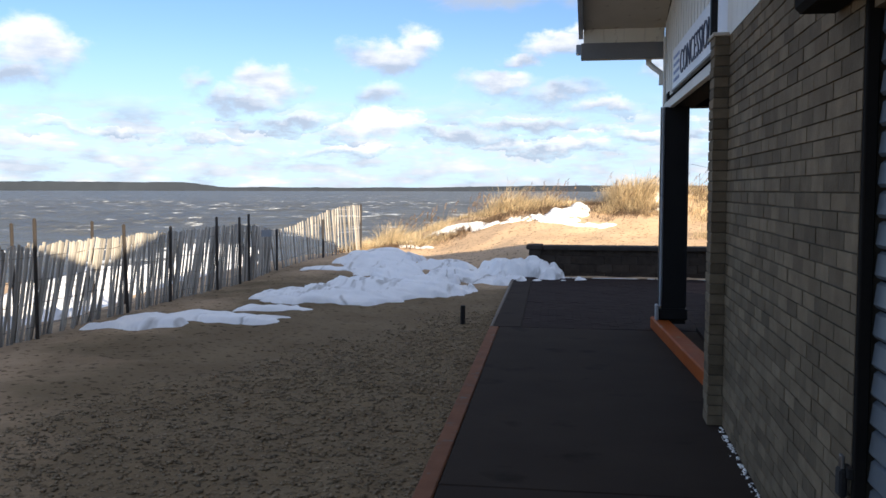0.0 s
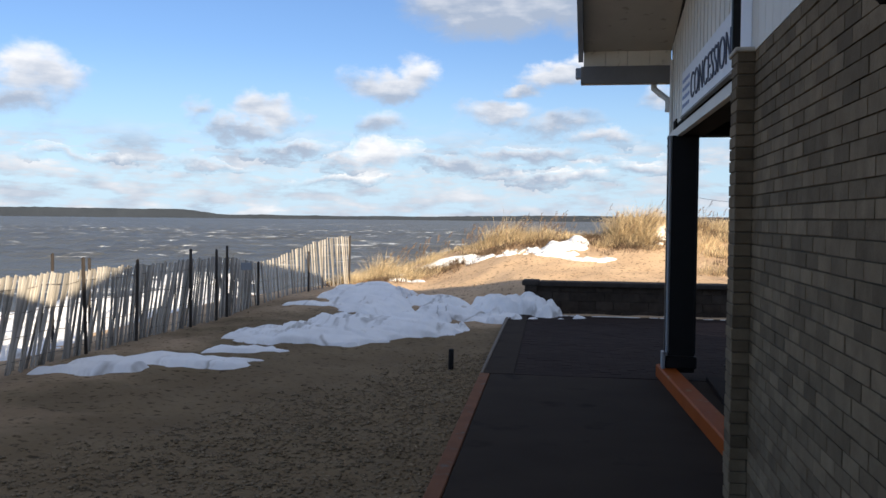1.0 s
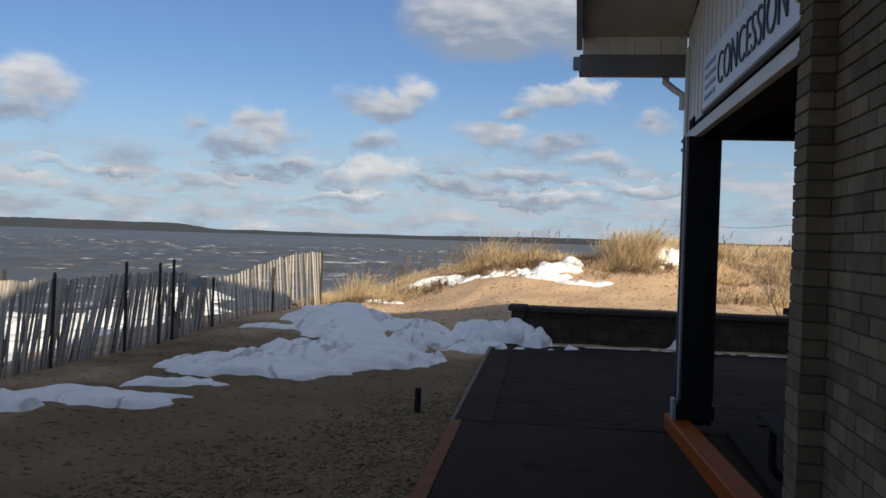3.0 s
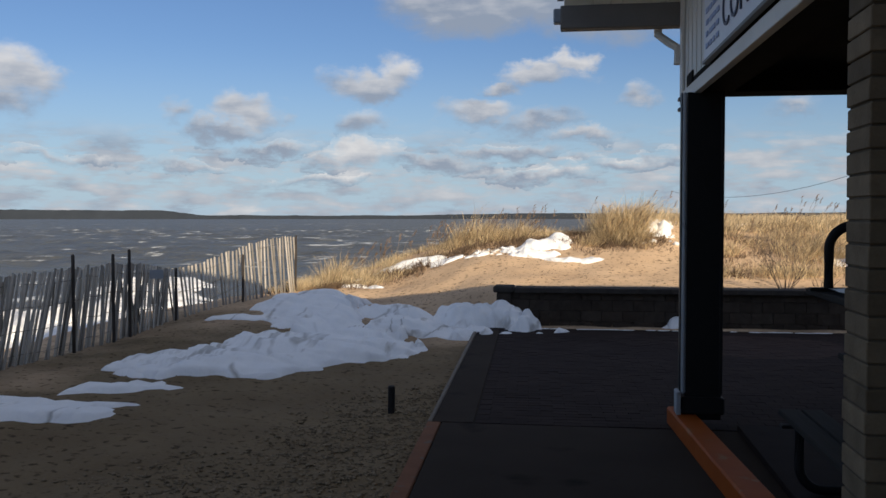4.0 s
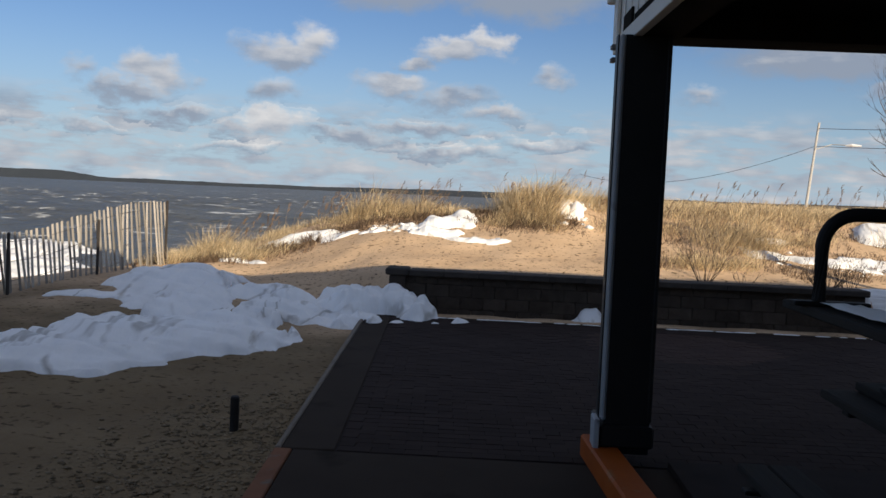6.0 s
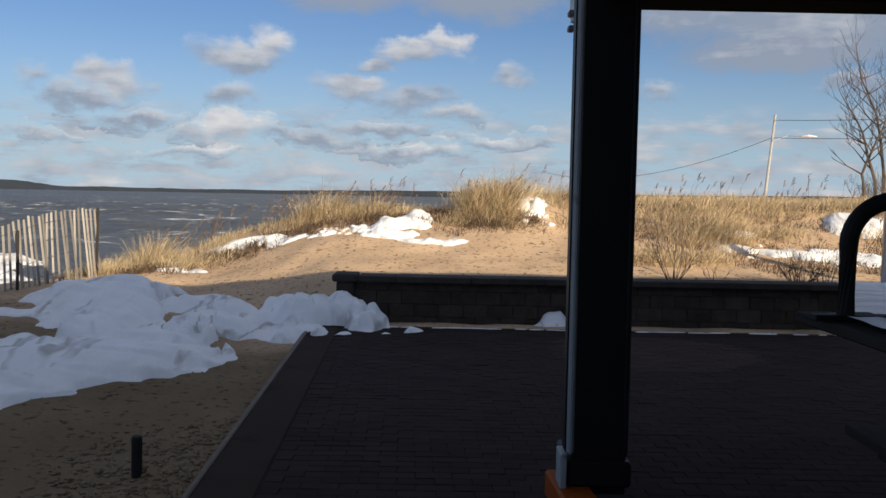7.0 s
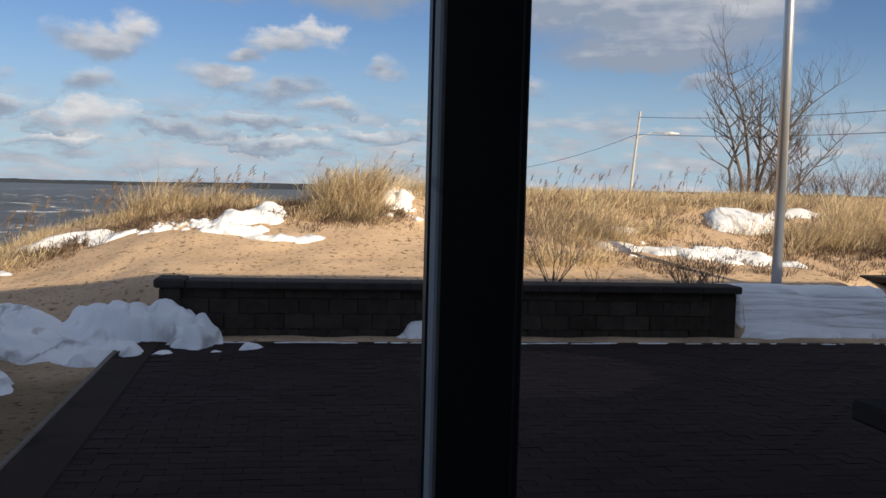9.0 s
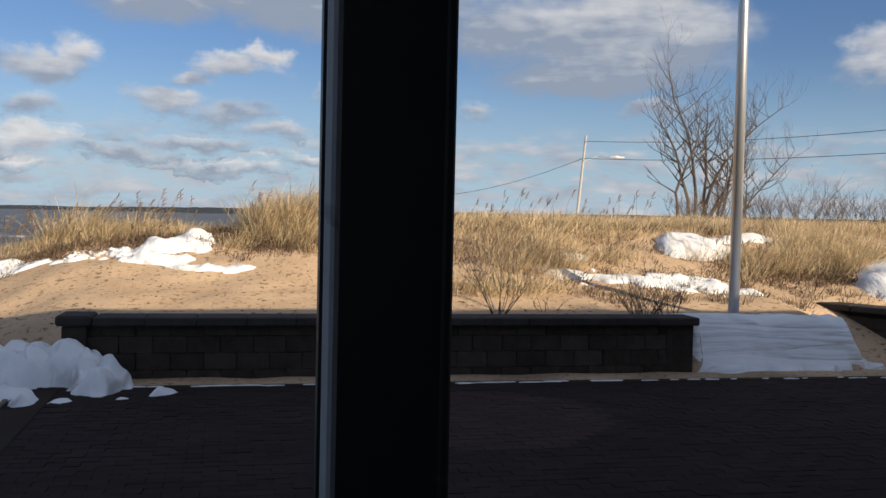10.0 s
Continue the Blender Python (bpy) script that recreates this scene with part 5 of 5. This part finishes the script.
def shrub(x, y, h, stems, depth, label, seed, r=.006):
    rnd = random.Random(seed)
    bm = bmesh.new()
    z = ground_z(x, y) - .03
    for _ in range(stems):
        a = rnd.uniform(0, 6.28)
        branch(bm, Vector((x + .08 * math.cos(a), y + .08 * math.sin(a), z)), (math.cos(a) * .7, math.sin(a) * .7, 1), h * rnd.uniform(.3, .5), r, depth, rnd, sides=3)
    return thing("shrub", bm, "twig", label, "shrub", "bare shrubs")


shrub(3.4, 16.2, 1.1, 16, 3, "small leafless brown shrub behind the low wall", 1)
shrub(4.0, 16.3, .3, 5, 1, "low leafless twigs in the sand", 2)
shrub(4.95, 15.85, .55, 34, 2, "dense dark twiggy bush on a snow patch", 3)
shrub(5.3, 15.85, .6, 14, 2, "dense dark twiggy bush on a snow patch", 4)
shrub(8.0, 18.6, 1.1, 5, 2, "spindly leafless shrub beside the path", 5)
for i in range(34):
    u = i / 33
    d = 27 + R.uniform(0, 9)
    a = radians(25.5 + 15.5 * u + R.uniform(-.3, .3))
    shrub(.8 + d * math.sin(a), 6 + d * math.cos(a), R.uniform(.9, 1.8), 8, 3, "leafless grey-brown thicket bush on the meadow's edge", 20 + i, r=.011)


def bare_tree(az_d, d, h, stems, lean, fan, seed, label):
    """Several crooked stems from one root, each with upswept side limbs and twigs."""
    rnd = random.Random(seed)
    x, y = .8 + d * math.sin(radians(az_d)), 6.4 + d * math.cos(radians(az_d))
    t = thing("bare_tree", label=label, category="tree", group="bare trees")
    z = ground_z(x, y) - .1
    for i in range(stems):
        k = (i + .5) / stems * 2 - 1
        hh = h * (1 - .38 * abs(k + .1)) * rnd.uniform(.88, 1.05)
        q = Vector((x + .75 * k + rnd.gauss(0, .06), y + rnd.gauss(0, .25), z))
        dd = Vector((lean + fan * k, rnd.gauss(0, .12), 1)).normalized()
        pts, rad, n = [tuple(q)], [h * .0115], 10
        for j in range(n):
            dd = (dd + Vector((rnd.gauss(0, .13), rnd.gauss(0, .13), .06))).normalized()
            q = q + dd * hh / n
            pts.append(tuple(q))
            rad.append(h * .0115 * (1 - .085 * (j + 1)))
        bm = bmesh.new()
        tube(bm, pts, rad, 6)
        stem = part("stem", bm, "bark", t)
        bm = bmesh.new()
        for j in range(3, n + 1):
            for _ in range(1 if j < 5 else 3):
                side = Vector((rnd.choice((-1, 1)) * rnd.uniform(.5, 1.0) + .5 * lean, rnd.gauss(0, .5), rnd.uniform(.35, .8)))
                branch(bm, Vector(pts[j]), side, hh * rnd.uniform(.10, .19), rad[j] * .6, 3 if rnd.random() < .3 else 2, rnd, spread=.55, up=.26)
        part("crown", bm, "twig", stem)
    return t


bare_tree(26.7, 34, 6.4, 6, .05, .10, 3, "leafless many-stemmed tree with a spreading twiggy crown")
bare_tree(28.1, 34, 4.4, 5, .55, .38, 8, "leafless low tree leaning out beside its taller neighbour")

# ---- road lamp and wires, far off ----
ux, uy = .6 + 120 * math.sin(radians(19.5)), 5.4 + 120 * math.cos(radians(19.5))
upole = thing("utility_pole", label="grey leaning utility pole with a street lamp arm", category="pole")
bm = bmesh.new()
tube(bm, [(ux - .3, uy, -1), (ux + .9, uy, 12.5)], [.2, .14], 8)
part("pole", bm, "grey_pole", upole)
bm = bmesh.new()
tube(bm, [(ux + .7, uy, 9.2), (ux + 2.6, uy, 9.9), (ux + 4.0, uy - 1, 9.8)], .06, 6)
arm = part("lamp_arm", bm, "grey_pole", upole)
lampbm = bmesh.new()
tube(lampbm, [(ux + 3.9, uy - 1, 9.75), (ux + 4.6, uy - 1.3, 9.8), (ux + 5.6, uy - 1.6, 9.72)], [.08, .2, .1], 8)
part("lamp", lampbm, "lamp_head", arm, "pale street lamp head")


def wire(a, b, sag, label):
    bm = bmesh.new()
    pts = [tuple(Vector(a).lerp(Vector(b), i / 16) - Vector((0, 0, sag * 4 * (i / 16) * (1 - i / 16)))) for i in range(17)]
    tube(bm, pts, .03, 4)
    return thing("power_line", bm, "steel_post", label, "cable", "overhead wires")


wire((ux + .8, uy, 11.8), (66, 62, 11.6), 1.2, "thin dark overhead power line")
wire((ux + .7, uy, 9.6), (66, 62, 9.2), 1.0, "thin dark overhead power line")
wire((ux + .6, uy, 9.6), (20, 190, 7.0), 3.0, "thin dark overhead power line")

# ---- bricks and pavers, piece by piece ----
COURSE, BLEN = .0677, .203
BR = []
for i in range(4):
    bm = bx(-.0515, .012, -.0982, .0982, -.0306, .0306, bevel=.003)
    BR.append(mesh_of(bm, "brick", "brick"))
BRH = mesh_of(bx(-.0515, .012, -.047, .047, -.0306, .0306, bevel=.003), "brick", "brick")
rest = bmesh.new()
for r in range(38):
    z = .034 + r * COURSE
    if z > 2.54:
        break
    k = 0
    y = 4.41 - BLEN / 2 - (BLEN / 2 if r % 2 else 0)
    if r % 2:
        part("brick", None, None, brick_wall, data=BRH, m=pose(WX + .045, 4.41 - .05, z))
    while y - .1 > 1.41:
        dx = random.uniform(-.0025, .0025)
        if y > 2.75:
            part("brick", None, None, brick_wall, data=BR[k % 4], m=pose(WX + .045 + dx, y, z, 0, 0, random.uniform(-.4, .4)))
        else:
            box(rest, WX - .0065 + dx, WX + .05, y - .0982, y + .0982, z - .0306, z + .0306)
        y -= BLEN
        k += 1
    if y + .09 > 1.42:
        box(rest, WX - .0065, WX + .05, 1.404, y + .0982, z - .0306, z + .0306)
tagged(part("bricks", rest, "brick_joined", brick_wall), kind="stuff")
PB = mesh_of(bx(-.0465, .0465, -.109, .109, -.0304, .0304, bevel=.003), "brick", "brick")
PH = mesh_of(bx(-.0965, .0965, -.109, .109, -.0304, .0304, bevel=.003), "brick", "brick")
for r in range(38):
    z = .034 + r * COURSE
    if z > 2.55:
        break
    jit, ang = random.uniform(-.003, .003), random.uniform(-.6, .6)
    if r % 2:
        part("brick", None, None, pilaster, data=PB, m=pose(1.033 + jit, 4.511, z, 0, 0, ang))
        part("brick", None, None, pilaster, data=PH, m=pose(1.18, 4.511, z))
    else:
        part("brick", None, None, pilaster, data=PH, m=pose(1.083 + jit, 4.511, z, 0, 0, ang))

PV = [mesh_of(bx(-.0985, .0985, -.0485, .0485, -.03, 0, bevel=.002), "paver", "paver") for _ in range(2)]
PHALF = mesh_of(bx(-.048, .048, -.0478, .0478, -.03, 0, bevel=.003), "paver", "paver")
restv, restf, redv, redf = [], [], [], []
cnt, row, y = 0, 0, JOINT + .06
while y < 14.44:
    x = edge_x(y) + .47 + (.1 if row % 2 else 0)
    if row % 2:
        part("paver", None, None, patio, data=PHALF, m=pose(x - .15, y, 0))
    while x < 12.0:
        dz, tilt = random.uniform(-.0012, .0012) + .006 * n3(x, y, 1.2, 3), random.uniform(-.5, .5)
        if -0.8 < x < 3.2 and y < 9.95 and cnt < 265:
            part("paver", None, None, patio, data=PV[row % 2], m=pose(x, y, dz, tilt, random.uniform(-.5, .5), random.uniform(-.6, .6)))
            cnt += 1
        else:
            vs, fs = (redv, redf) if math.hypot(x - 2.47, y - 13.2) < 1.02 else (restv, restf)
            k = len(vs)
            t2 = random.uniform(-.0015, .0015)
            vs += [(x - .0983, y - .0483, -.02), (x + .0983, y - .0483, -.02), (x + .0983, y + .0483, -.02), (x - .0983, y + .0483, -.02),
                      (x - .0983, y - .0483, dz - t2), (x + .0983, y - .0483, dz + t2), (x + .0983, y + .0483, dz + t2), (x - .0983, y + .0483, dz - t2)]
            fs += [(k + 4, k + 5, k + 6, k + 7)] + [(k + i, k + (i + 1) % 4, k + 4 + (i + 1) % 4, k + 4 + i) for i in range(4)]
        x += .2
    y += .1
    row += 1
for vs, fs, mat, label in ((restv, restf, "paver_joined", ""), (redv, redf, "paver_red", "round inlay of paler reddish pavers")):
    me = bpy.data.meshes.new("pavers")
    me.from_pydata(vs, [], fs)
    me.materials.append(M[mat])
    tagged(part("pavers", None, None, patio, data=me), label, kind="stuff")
